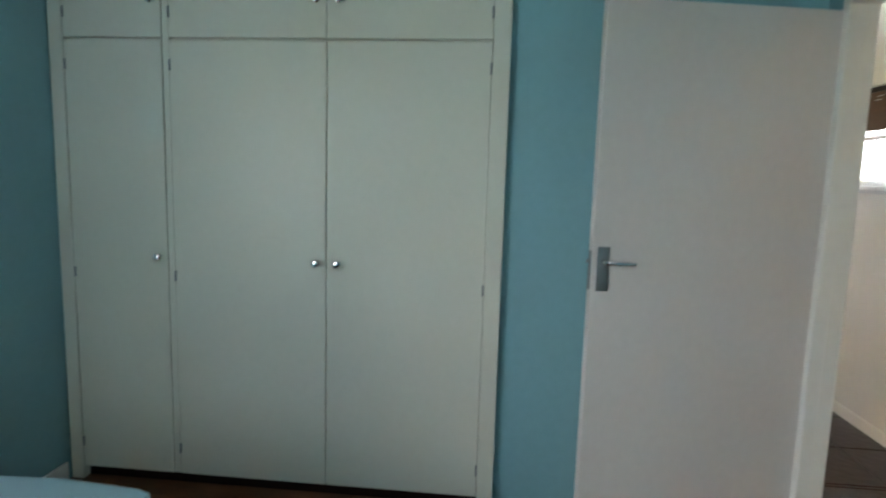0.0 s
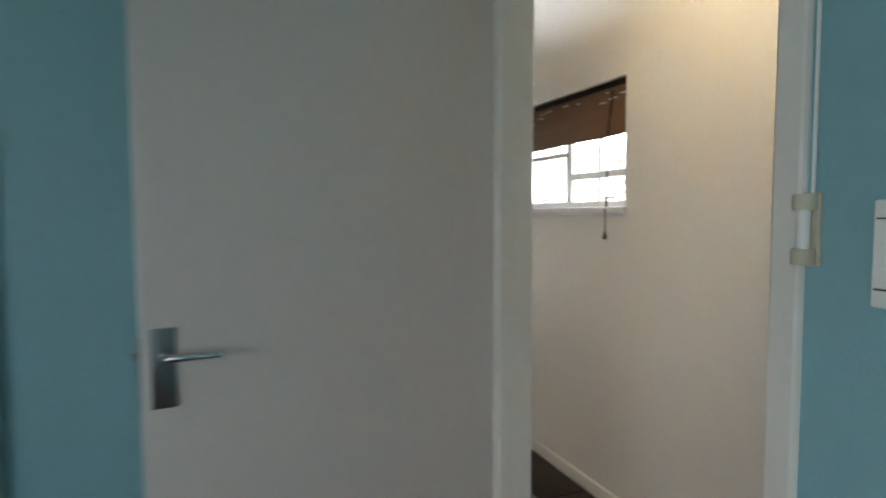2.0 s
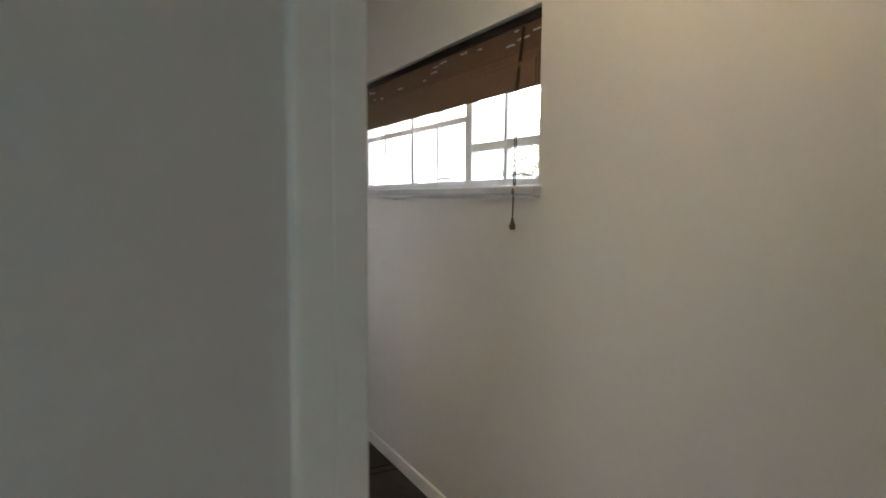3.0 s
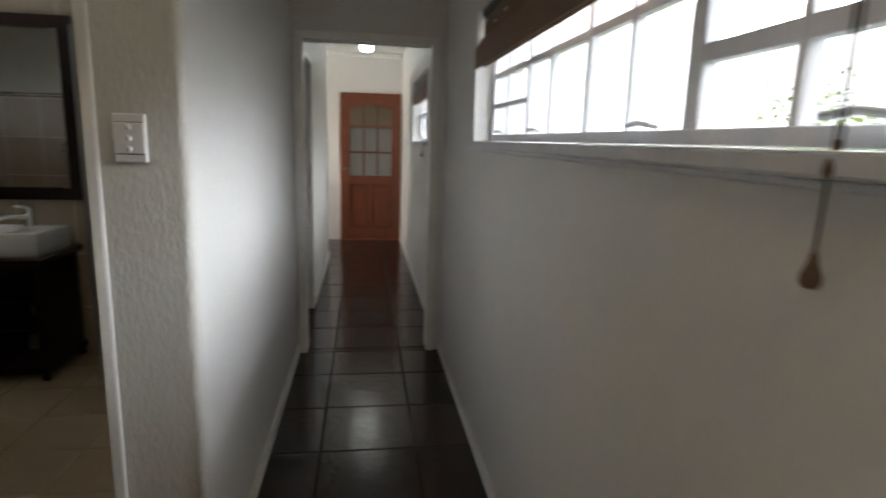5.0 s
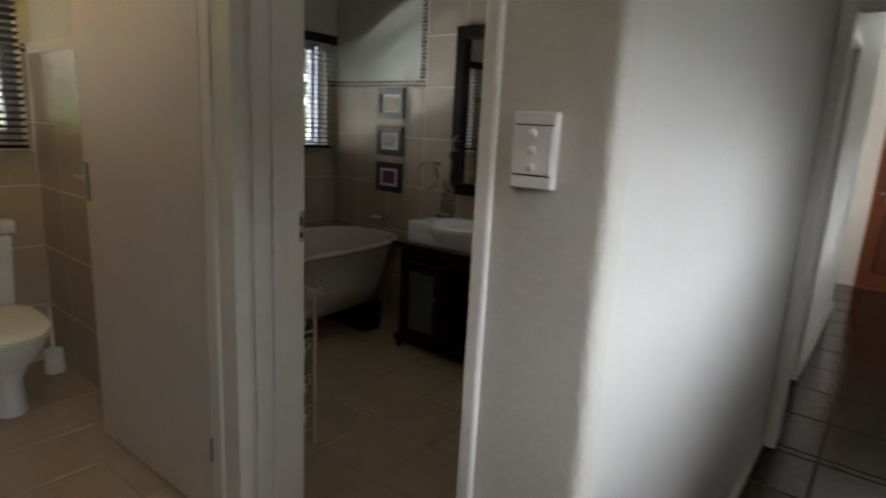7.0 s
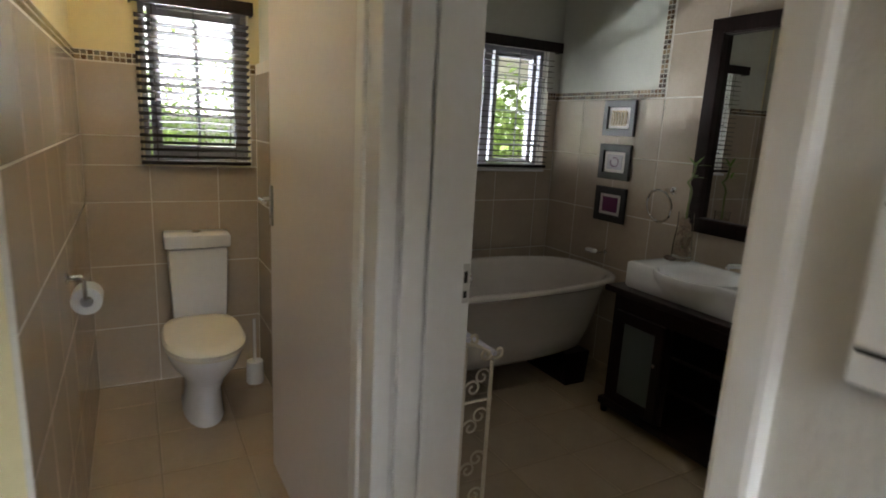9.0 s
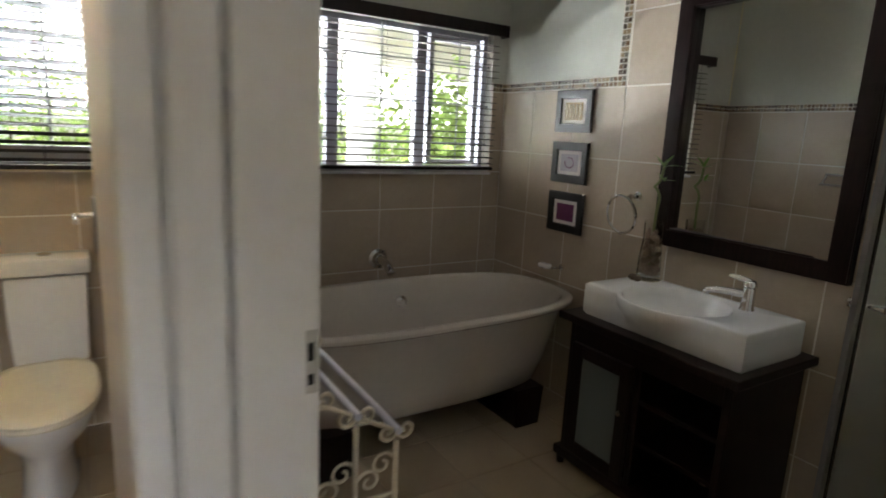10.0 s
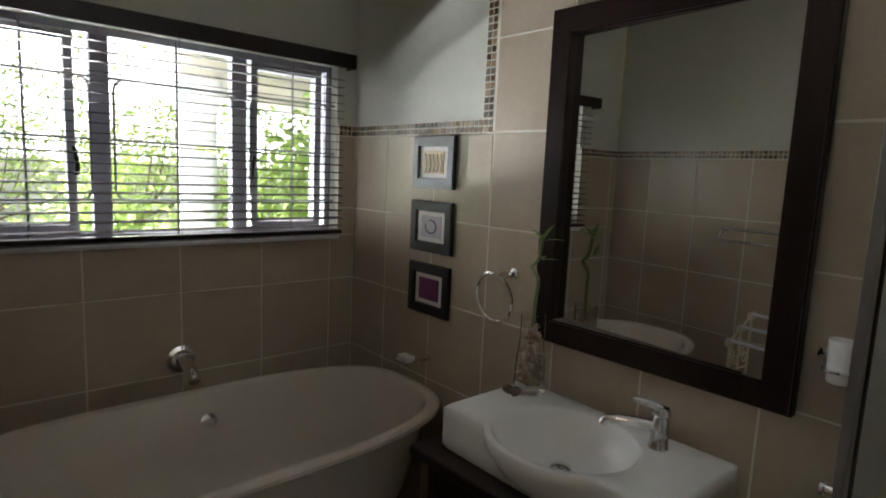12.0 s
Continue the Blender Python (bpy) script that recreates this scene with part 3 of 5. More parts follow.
win4 = steel_window("window_4", 0.835, 0.875, 5.6, 7.0, 1.42, 2.03, ([(6.07, 1.46, 2.02, 0.03), (6.53, 1.46, 2.02, 0.03)], [(1.70, 5.63, 6.97, 0.02)]), "white steel window in the hall", 0.75)
boxes("window_sill", SILL, win4, [(0.722, 5.58, 1.39, 0.835, 7.02, 1.425)], 0.006)


def roman_blind(name, x, y0, y1, z_low, z_high, label, cords):
    """A bamboo blind drawn up: a flat head of thin reeds and stacked folds under it."""
    ob = thing(name, label, "blind", (x, (y0 + y1) / 2, z_high))
    boxes("headrail", DARKWOOD, ob, [(x, y0, z_high - 0.03, x + 0.03, y1, z_high)], 0.003)
    n = int((z_high - z_low - 0.03) / 0.0085)
    bm = bmesh.new()
    for i in range(n):
        z = z_low + 0.0085 * (i + 0.5)
        q = (z - z_low) / (z_high - z_low)
        d = 0.012 - 0.02 * q if q < 0.42 else -0.006
        tube(bm, [(x + 0.004 - d * 1.2, y0 + 0.004 * math.sin(i * 2.4), z), (x + 0.004 - d * 1.2, y1 - 0.004 * math.sin(i * 1.7), z)], 0.0042, 5)
    tagged(part("reed_fabric", bm, BAMBOO, ob, "woven brown bamboo reeds"), kind="stuff")
    # sheet added behind the reeds to block light through their gaps
    boxes("gap_light_blocker", BAMBOO, ob, [(x + 0.012, y0, z_low, x + 0.015, y1, z_high - 0.03)])
    for i in range(3):
        boxes("fold", BAMBOO, ob, [(x - 0.030 + i * 0.012, y0, z_low - 0.012 + i * 0.014, x - 0.022 + i * 0.012, y1, z_low + 0.085 + i * 0.02)], 0.003)
    random.seed(5)
    for i in range(22):
        y, z = random.uniform(y0, y1), random.uniform(z_low + 0.14, z_high - 0.05)
        boxes("cut_reed", FRAMEPAINT, ob, [(x - 0.004, y, z, x - 0.002, y + random.uniform(0.02, 0.07), z + 0.004)])
    for y, z in cords:
        bm = bmesh.new()
        tube(bm, [(x - 0.012, y, z_high - 0.05), (x - 0.038, y, z_low), (x - 0.042, y, 1.42), (x - 0.04, y + 0.006, z + 0.03)], 0.0022, 6)
        cord = part("pull_cord", bm, DARKWOOD, ob, "", True)
        bm = bmesh.new()
        lathe(bm, [(0.003, 0.036), (0.005, 0.031), (0.006, 0.023), (0.011, 0.010), (0.012, 0.002), (0.008, -0.005)], 14, pose(x - 0.04, y + 0.006, z))
        part("cord_knob", bm, BAMBOO, cord, "turned wooden cord knob", True)
    return ob


roman_blind("roman_blind", 0.77, 1.195, 3.445, 1.775, 2.028, "brown bamboo roman blind drawn up over the window", [(1.285, 1.289), (1.275, 1.412)])
roman_blind("roman_blind", 0.77, 5.62, 6.98, 1.80, 2.028, "brown bamboo roman blind drawn up over the hall window", [(5.75, 1.3)])
# air vent high on the passage wall
vent = thing("air_vent", "white louvred air vent high on the wall", "vent", (EAST, 0.70, 2.3))
boxes("frame", PLASTIC, vent, [(EAST - 0.012, 0.585, 2.215, EAST, 0.80, 2.235), (EAST - 0.012, 0.585, 2.40, EAST, 0.80, 2.42), (EAST - 0.012, 0.585, 2.235, EAST, 0.605, 2.40), (EAST - 0.012, 0.78, 2.235, EAST, 0.80, 2.40)], 0.002)
# dark sheet painted for the shade in the opening behind the slats
boxes("backing", DARKGROUT, vent, [(EAST - 0.003, 0.605, 2.235, EAST, 0.78, 2.40)])
for i in range(6):
    boxes("slat", PLASTIC, vent, [(EAST - 0.010, 0.605, 2.243 + i * 0.027, EAST - 0.003, 0.78, 2.255 + i * 0.027)])
for i in range(7):
    boxes("slat", PLASTIC, vent, [(EAST - 0.0085, 0.620 + i * 0.0235, 2.235, EAST - 0.0035, 0.630 + i * 0.0235, 2.40)])


def switch_plate(name, m, w, h, keys, label, round_keys=0.0):
    """A wall plate, local x across, z up, y out of the wall."""
    ob = thing(name, label, "switch")
    bm = bmesh.new()
    box(bm, -w / 2, 0, -h / 2, w / 2, 0.018, h / 2, bevel=0.003)
    part("plate", bm, PLASTIC, ob)
    bm = bmesh.new()
    box(bm, -w / 2 + 0.003, 0.017, -h / 2 + 0.022, w / 2 - 0.003, 0.0205, h / 2 - 0.022, bevel=0.0012)
    part("insert", bm, PLASTIC, ob)
    for z in keys:
        bm = bmesh.new()
        if round_keys:
            r = round_keys
            lathe(bm, [(r, 0.0), (r, 0.002), (r * 0.75, r * 0.5), (r * 0.3, r * 0.7)], 16, pose(0, 0.020, z, -90))
        else:
            box(bm, -0.007, 0.019, z - 0.007, 0.007, 0.026, z + 0.007, bevel=0.003)
        part("rocker", bm, PLASTIC, ob, "", True)
    for z in (h / 2 - 0.0205, -h / 2 + 0.0205):
        bm = bmesh.new()
        box(bm, -w / 2 + 0.004, 0.016, z - 0.001, w / 2 - 0.004, 0.0186, z + 0.001)
        part("seam", bm, DARKGROUT, ob, "dark seam")
    ob.matrix_basis = m
    return ob


switch_plate("light_switch", pose(-0.336, 2.25, 1.421, 0, 0, 180), 0.074, 0.118, (0.026, 0.0, -0.026), "white three-key light switch on cream plaster", 0.0075)
switch_plate("light_switch", pose(BEDX, -0.562, 1.361, 0, 0, 90), 0.085, 0.120, (0.0,), "white single light switch on the blue wall", 0.013)
IVORY = material("aged_ivory_plastic", (0.56, 0.52, 0.40), 0.4, vary=0.06, grain=60)
bell = thing("bell_push", "small ivory pull-switch bracket beside the door", "switch")
boxes("case", IVORY, bell, [(BEDX - 0.008, -0.452, 1.340, BEDX, -0.424, 1.432)], 0.003)
for z in (1.352, 1.420):
    bm = bmesh.new()
    lathe(bm, [(0.013, -0.010), (0.014, -0.006), (0.014, 0.006), (0.013, 0.010)], 14, pose(BEDX - 0.016, -0.438, z))
    part("end_cap", bm, IVORY, bell, "", True)
bm = bmesh.new()
tube(bm, [(BEDX - 0.017, -0.438, 1.36), (BEDX - 0.017, -0.438, 1.415)], 0.008, 12)
part("barrel", bm, PLASTIC, bell, "", True)
bm = bmesh.new()
tube(bm, [(BEDX - 0.004, -0.440, 1.42), (BEDX - 0.004, -0.439, 2.0), (BEDX - 0.004, -0.437, TOP)], 0.0025, 6)
part("cable", bm, PLASTIC, bell, "thin white cable")

# ---- bedroom ----
cup = thing("built_in_cupboard", "cream painted built-in cupboard with six flush doors", "cupboard", (-2.39, 0.55, 0))
boxes("side_trim", CUPBOARD, cup, [(-3.345, 0.525, 0.0, -3.285, 0.60, TOP)], 0.004)
boxes("side_trim", CUPBOARD, cup, [(-1.497, 0.520, 0.0, -1.428, 0.60, TOP)], 0.004)
boxes("stile", CUPBOARD, cup, [(-2.852, 0.536, 0.06, -2.824, 0.60, TOP)], 0.003)
boxes("stile", CUPBOARD, cup, [(-2.176, 0.556, 0.06, -2.140, 0.60, TOP)], 0.003)
boxes("rail", CUPBOARD, cup, [(-3.285, 0.557, 1.925, -1.497, 0.60, 1.965)], 0.003)
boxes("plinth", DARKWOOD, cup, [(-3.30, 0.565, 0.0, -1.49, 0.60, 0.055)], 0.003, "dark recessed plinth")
boxes("back", CUPBOARD, cup, [(-3.34, 0.90, 0.0, -1.44, 0.915, TOP)])
for i in range(3):
    a, b = ((-3.283, -2.854), (-2.822, -2.160), (-2.156, -1.499))[i]
    for lo, hi, kz in ((0.06, 1.940, 1.045), (1.950, TOP - 0.03, 2.092)):
        bm = bmesh.new()
        box(bm, a, 0.532, lo, b, 0.554, hi, bevel=0.003)
        leaf = part("cupboard_door", bm, CUPBOARD, cup)
        kx = {0: b - 0.03, 1: b - 0.035, 2: a + 0.05}[i]
        bm = bmesh.new()
        lathe(bm, [(0.006, 0), (0.006, 0.018), (0.014, 0.024), (0.017, 0.034), (0.012, 0.041), (0.003, 0.043)], 16, pose(kx, 0.532, kz, 90))
        part("knob", bm, CHROME, leaf, "small round chrome knob", True)
        hx = {0: a + 0.002, 1: a + 0.002, 2: b - 0.002}[i]
        for z in ((lo + 0.12, lo + 0.9, hi - 0.1) if lo < 1 else (lo + 0.1, hi - 0.1)):
            bm = bmesh.new()
            lathe(bm, [(0.0045, -0.022), (0.0045, 0.022)], 10, pose(hx, 0.530, z))
            part("hinge", bm, STEEL, leaf, "", True)

bed = thing("bed", "bed with a pale blue quilted cover", "bed", (-2.9, -1.4, 0))
boxes("base", DARKWOOD, bed, [(-3.32, -2.35, 0.10, -2.46, -0.50, 0.30)], 0.01)
for x in (-3.26, -2.52):
    for y in (-2.28, -0.57):
        boxes("leg", DARKWOOD, bed, [(x - 0.03, y - 0.03, 0, x + 0.03, y + 0.03, 0.10)], 0.004)
bm = bmesh.new()
box(bm, -3.335, -2.38, 0.22, -2.33, -0.38, 0.575, bevel=0.06)
bmesh.ops.subdivide_edges(bm, edges=bm.edges[:], cuts=3, use_grid_fill=True)
for v in bm.verts:
    v.co += 0.012 * Vector(noise.noise_vector(v.co * 5.0))
part("cover", bm, BEDCOVER, bed, "", True)
bw = thing("window_5", "white framed bedroom window", "window", kind="structure")
boxes("window_frame", FRAMEPAINT, bw, [(-3.52, -3.2, 0.9, -3.46, -3.16, 2.1), (-3.52, -1.44, 0.9, -3.46, -1.4, 2.1), (-3.52, -3.16, 0.9, -3.46, -1.44, 0.94), (-3.52, -3.16, 2.06, -3.46, -1.44, 2.1), (-3.51, -2.32, 0.94, -3.47, -2.28, 2.06)], 0.003)

# ---- bathroom and toilet windows ----


def slat_blind(name, x, y0, y1, z_low, z_high, pitch, tilt, val, label):
    """A wooden slatted blind in front of a window in a wall that faces +x; val: how far the valance reaches past the slats."""
    ob = thing(name, label, "blind", (x, (y0 + y1) / 2, z_high))
    boxes("valance", DARKWOOD, ob, [(x + 0.030, y0 - val, z_high - 0.005, x + 0.045, y1 + val, z_high + 0.062), (x - 0.030, y1 + val - 0.012, z_high - 0.005, x + 0.030, y1 + val, z_high + 0.062), (x - 0.030, y0 - val, z_high - 0.005, x + 0.030, y0 - val + 0.012, z_high + 0.062)], 0.003)
    boxes("headrail", DARKWOOD, ob, [(x - 0.025, y0, z_high + 0.005, x + 0.025, y1, z_high + 0.050)], 0.003)
    boxes("bottom_rail", DARKWOOD, ob, [(x - 0.024, y0, z_low, x + 0.024, y1, z_low + 0.020)], 0.004)
    bm = bmesh.new()
    box(bm, -0.024, -(y1 - y0) / 2, -0.0014, 0.024, (y1 - y0) / 2, 0.0014)
    me = mesh_of("slat", bm, BLINDWOOD)
    n = int((z_high - z_low - 0.03) / pitch)
    for i in range(n):
        s = new("slat", me)
        s.parent = ob
        s.matrix_parent_inverse = ob.matrix_basis.inverted()
        s.matrix_basis = pose(x, (y0 + y1) / 2, z_low + 0.04 + i * pitch, 0, tilt + 2.0 * math.sin(i * 1.7), 0)
    for k in range(3):
        y = y0 + 0.08 + (y1 - y0 - 0.16) * k / 2
        for dx in (-0.026, 0.026):
            bm = bmesh.new()
            tube(bm, [(x + dx, y, z_low + 0.01), (x + dx, y, z_high)], 0.0012, 5)
            part("ladder_cord", bm, BLINDWOOD, ob)
    return ob


win2 = steel_window("window_2", WEST - 0.13, WEST - 0.07, 3.03, 4.50, 1.235, 2.05,
                    ([(3.50, 1.25, 2.04, 0.065), (4.04, 1.25, 2.04, 0.065), (3.40, 1.27, 2.03, 0.03), (3.10, 1.27, 2.03, 0.03), (4.11, 1.27, 2.03, 0.03), (4.43, 1.27, 2.03, 0.035)],
                     [(1.285, 3.06, 3.42, 0.035), (1.285, 4.10, 4.44, 0.03), (2.0, 4.10, 4.44, 0.03), (2.0, 3.06, 3.42, 0.03)]), "grey framed bathroom window with side casements", WEST, ALU)
boxes("window_sill", FRAMEPAINT, win2, [(WEST - 0.07, 3.03, 1.236, WEST + 0.012, 4.50, 1.250)], 0.004, "pale tiled sill")
boxes("window_sill", FRAMEPAINT, win2, [(WEST + 0.003, 3.02, 1.217, WEST + 0.040, 4.497, 1.232)], 0.003, "white painted sill board")
for y, s in ((3.415, -1), (4.09, 1)):
    bm = bmesh.new()
    tube(bm, [(WEST - 0.075, y, 1.50), (WEST - 0.055, y, 1.51), (WEST - 0.05, y, 1.53), (WEST - 0.05, y + s * 0.01, 1.60)], [0.012, 0.010, 0.009, 0.007], 10)
    part("window_latch", bm, DARKWOOD, win2, "dark metal latch", True)
bars = thing("burglar_bars", "thin grey steel burglar bars with rounded corners", "bars")
xb = WEST - 0.045
for a, b in ((3.05, 3.46), (3.54, 4.00), (4.08, 4.48)):
    mid = (a + b) / 2
    bm = bmesh.new()
    tube(bm, [(xb, mid, 1.25), (xb, mid, 2.04)], 0.005, 8)
    part("upright", bm, STEEL, bars, "", True)
    for z in (1.40, 1.63, 1.86):
        bm = bmesh.new()
        tube(bm, [(xb + 0.009, a - 0.02, z), (xb + 0.009, b + 0.02, z)], 0.005, 8)
        part("crossbar", bm, STEEL, bars, "", True)
    for s in (a + 0.0, b - 0.0):
        bm = bmesh.new()
        d = 0.03 if s < mid else -0.03
        tube(bm, [(xb, s + d, 1.40), (xb, s + d * 0.3, 1.415), (xb, s, 1.44), (xb, s, 1.82), (xb, s + d * 0.3, 1.845), (xb, s + d, 1.86)], 0.005, 8)
        part("loop", bm, STEEL, bars, "", True)
slat_blind("slatted_blind", WEST + 0.040, 3.005, 4.495, 1.245, 2.035, 0.0365, 4, 0.05, "dark brown wooden slatted blind, slats open")
win3 = steel_window("window_3", TOIW - 0.13, TOIW - 0.07, 1.955, 2.485, 1.22, 2.05,
                    ([(2.02, 1.25, 2.04, 0.05), (2.44, 1.25, 2.04, 0.05), (2.23, 1.30, 2.0, 0.014)], [(1.29, 2.0, 2.46, 0.06), (1.99, 2.0, 2.46, 0.05)]), "grey framed toilet window", TOIW, ALU)
slat_blind("slatted_blind", TOIW + 0.030, 1.935, 2.480, 1.225, 2.02, 0.0365, -17, 0.02, "dark brown wooden slatted blind over the toilet")

# ---- bathtub ----
tub = thing("bathtub", "cream enamel freestanding bathtub with a rolled rim", "bathtub", (-2.965, 3.695, 0))


def oval(inset, z, n=72, power=3.1, flat=0.0):
    a, b = 0.41 - inset, 0.865 - inset * 1.25
    out = []
    for k in range(n):
        t = 2 * math.pi * k / n
        c, s = math.cos(t), math.sin(t)
        out.append((-2.965 + a * math.copysign(abs(c) ** (2 / power), c), 3.695 + b * math.copysign(abs(s) ** (2 / power), s), z))
    return out


bm = bmesh.new()
rings = [[bm.verts.new(p) for p in oval(i, z)] for i, z in ((0.20, 0.175), (0.165, 0.18), (0.130, 0.21), (0.100, 0.32), (0.072, 0.45), (0.05, 0.57), (0.036, 0.618),
         (0.012, 0.620), (0.0, 0.630), (0.0, 0.644), (0.010, 0.655), (0.028, 0.657), (0.045, 0.649), (0.055, 0.625), (0.080, 0.50), (0.11, 0.35), (0.145, 0.27), (0.19, 0.238), (0.27, 0.226), (0.35, 0.224))]
for a, b in zip(rings, rings[1:]):
    for k in range(len(a)):
        bm.faces.new((a[k], a[(k + 1) % len(a)], b[(k + 1) % len(a)], b[k]))
bm.faces.new(rings[0][::-1])
bm.faces.new(rings[-1])
part("shell", bm, ENAMEL, tub, "", True)
bm = bmesh.new()
lathe(bm, [(0.034, 0), (0.034, 0.006), (0.024, 0.012), (0.010, 0.014)], 20, pose(-3.288, 3.775, 0.54, 0, 82, 0))
part("overflow", bm, CHROME, tub, "round chrome overflow", True)
bm = bmesh.new()
lathe(bm, [(0.03, 0), (0.03, 0.006), (0.012, 0.009)], 20, pose(-2.965, 3.775, 0.2245))
part("drain", bm, CHROME, tub, "", True)
for y in (3.17, 4.20):
    bm = bmesh.new()
    box(bm, -3.28, y - 0.075, 0, -2.66, y + 0.075, 0.205, bevel=0.006)
    for v in bm.verts:
        if v.co.z > 0.1:
            v.co.y = y + (v.co.y - y) * 1.25
    part("support_block", bm, DARKWOOD, tub, "dark wooden cradle block")
spout = thing("bath_spout", "chrome wall spout over the bathtub", "tap", (WEST, 3.755, 0.728))
bm = bmesh.new()
lathe(bm, [(0.058, 0), (0.058, 0.010), (0.040, 0.018), (0.032, 0.04)], 24, pose(WEST, 3.755, 0.728, 0, 90, 0))
part("flange", bm, CHROME, spout, "", True)
bm = bmesh.new()
tube(bm, [(WEST + 0.01, 3.755, 0.728), (WEST + 0.06, 3.755, 0.728), (WEST + 0.13, 3.755, 0.715), (WEST + 0.18, 3.755, 0.681)], [0.028, 0.026, 0.025, 0.024], 14)
part("spout", bm, CHROME, spout, "", True)

# ---- vanity, basin, tap ----
van = thing("vanity_cabinet", "dark stained wooden vanity cabinet with a frosted glass door", "cabinet", (-1.97, 4.34, 0))
boxes("side_panel", DARKWOOD, van, [(-2.345, 4.125, 0.06, -2.315, 4.585, 0.687)], 0.003)
boxes("side_panel", DARKWOOD, van, [(-1.625, 4.125, 0.06, -1.595, 4.585, 0.687)], 0.003)
boxes("divider", DARKWOOD, van, [(-1.985, 4.130, 0.09, -1.960, 4.575, 0.687)], 0.003)
boxes("back_panel", DARKWOOD, van, [(-2.315, 4.575, 0.06, -1.625, 4.585, 0.687)])
boxes("bottom_panel", DARKWOOD, van, [(-2.365, 4.100, 0.045, -1.575, 4.585, 0.085)], 0.004)
boxes("front_rail", DARKWOOD, van, [(-2.315, 4.120, 0.60, -1.625, 4.140, 0.687)], 0.003)
for z in (0.28, 0.45):
    boxes("shelf", DARKWOOD, van, [(-1.960, 4.14, z, -1.625, 4.575, z + 0.018)], 0.002)
for x in (-2.34, -1.60):
    for y in (4.13, 4.56):
        bm = bmesh.new()
        lathe(bm, [(0.018, 0), (0.022, 0.045)], 12, pose(x, y, 0))
        part("foot", bm, DARKWOOD, van, "", True)
gd = boxes("cabinet_door", DARKWOOD, van, [(-2.312, 4.108, 0.092, -2.250, 4.128, 0.597), (-2.045, 4.108, 0.092, -1.988, 4.128, 0.597), (-2.250, 4.108, 0.092, -2.045, 4.128, 0.15), (-2.250, 4.108, 0.54, -2.045, 4.128, 0.597)], 0.003)
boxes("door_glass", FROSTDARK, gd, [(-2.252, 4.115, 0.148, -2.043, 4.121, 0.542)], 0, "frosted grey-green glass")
bm = bmesh.new()
lathe(bm, [(0.006, 0), (0.006, 0.012), (0.012, 0.018), (0.010, 0.026), (0.002, 0.028)], 14, pose(-2.012, 4.108, 0.40, 90))
part("knob", bm, CHROME, gd, "", True)
boxes("countertop", DARKWOOD, van, [(-2.385, 4.080, 0.688, -1.555, 4.590, 0.722)], 0.006)
for x, z, w, col in ((-1.80, 0.29, 0.05, SEATPLASTIC), (-1.83, 0.087, 0.055, SEATPLASTIC)):
    bm = bmesh.new()
    z0 = {0.29: 0.298, 0.47: 0.468}.get(z, 0.0855)
    lathe(bm, [(w * 0.55, 0), (w * 0.6, 0.01), (w * 0.6, 0.07), (w * 0.35, 0.085), (w * 0.3, 0.10)], 18, pose(x, 4.46, z0))
    tagged(part("jar", bm, col, None, smooth=True), "small pale jar on the open vanity shelf", "jar")

basin = thing("wash_basin", "white ceramic wash basin with a round bowl on the vanity", "basin", (-1.95, 4.33, 0.722))
CX, CY, RX, RY = -1.965, 4.285, 0.212, 0.188
X0, X1, Y0, Y1 = -2.312, -1.592, 4.150, 4.520
angles = sorted({2 * math.pi * k / 96 for k in range(96)} | {math.atan2(y - CY, x - CX) % (2 * math.pi) for x in (X0, X1) for y in (Y0, Y1)})


def rect_reach(t, inset=0.0):
    c, s = math.cos(t), math.sin(t)
    best = 9.0
    if abs(c) > 1e-6:
        best = min(best, ((X1 - inset if c > 0 else X0 + inset) - CX) / c)
    if abs(s) > 1e-6:
        best = min(best, ((Y1 - inset if s > 0 else Y0 + inset) - CY) / s)
    return best


def ell(t, rx, ry):
    return 1 / math.sqrt((math.cos(t) / rx) ** 2 + (math.sin(t) / ry) ** 2)


def ring(bm, reach, z):
    return [bm.verts.new((CX + reach(t) * math.cos(t), CY + reach(t) * math.sin(t), z)) for t in angles]


bm = bmesh.new()
levels = [(lambda t: rect_reach(t, 0.006), 0.722), (lambda t: max(rect_reach(t), ell(t, 0.13, 0.14)), 0.735), (lambda t: max(rect_reach(t), ell(t, 0.185, 0.178)), 0.77),
          (lambda t: max(rect_reach(t), ell(t, RX + 0.015, RY + 0.018)), 0.82), (lambda t: max(rect_reach(t), ell(t, RX + 0.022, RY + 0.024)), 0.852),
          (lambda t: max(rect_reach(t, 0.004), ell(t, RX + 0.019, RY + 0.021)), 0.858), (lambda t: max(rect_reach(t, 0.010), ell(t, RX + 0.012, RY + 0.014)), 0.860),
          (lambda t: ell(t, RX + 0.003, RY + 0.003), 0.860), (lambda t: ell(t, RX - 0.004, RY - 0.004), 0.855), (lambda t: ell(t, RX * 0.93, RY * 0.93), 0.825),
          (lambda t: ell(t, RX * 0.80, RY * 0.80), 0.785), (lambda t: ell(t, RX * 0.60, RY * 0.60), 0.757), (lambda t: ell(t, RX * 0.35, RY * 0.35), 0.745), (lambda t: 0.025, 0.742)]
rr = [ring(bm, f, z) for f, z in levels]
for a, b in zip(rr, rr[1:]):
    for k in range(len(a)):
        bm.faces.new((a[k], a[(k + 1) % len(a)], b[(k + 1) % len(a)], b[k]))
bm.faces.new(rr[0][::-1])
bm.faces.new(rr[-1])
part("bowl", bm, CERAMIC, basin, "", True)
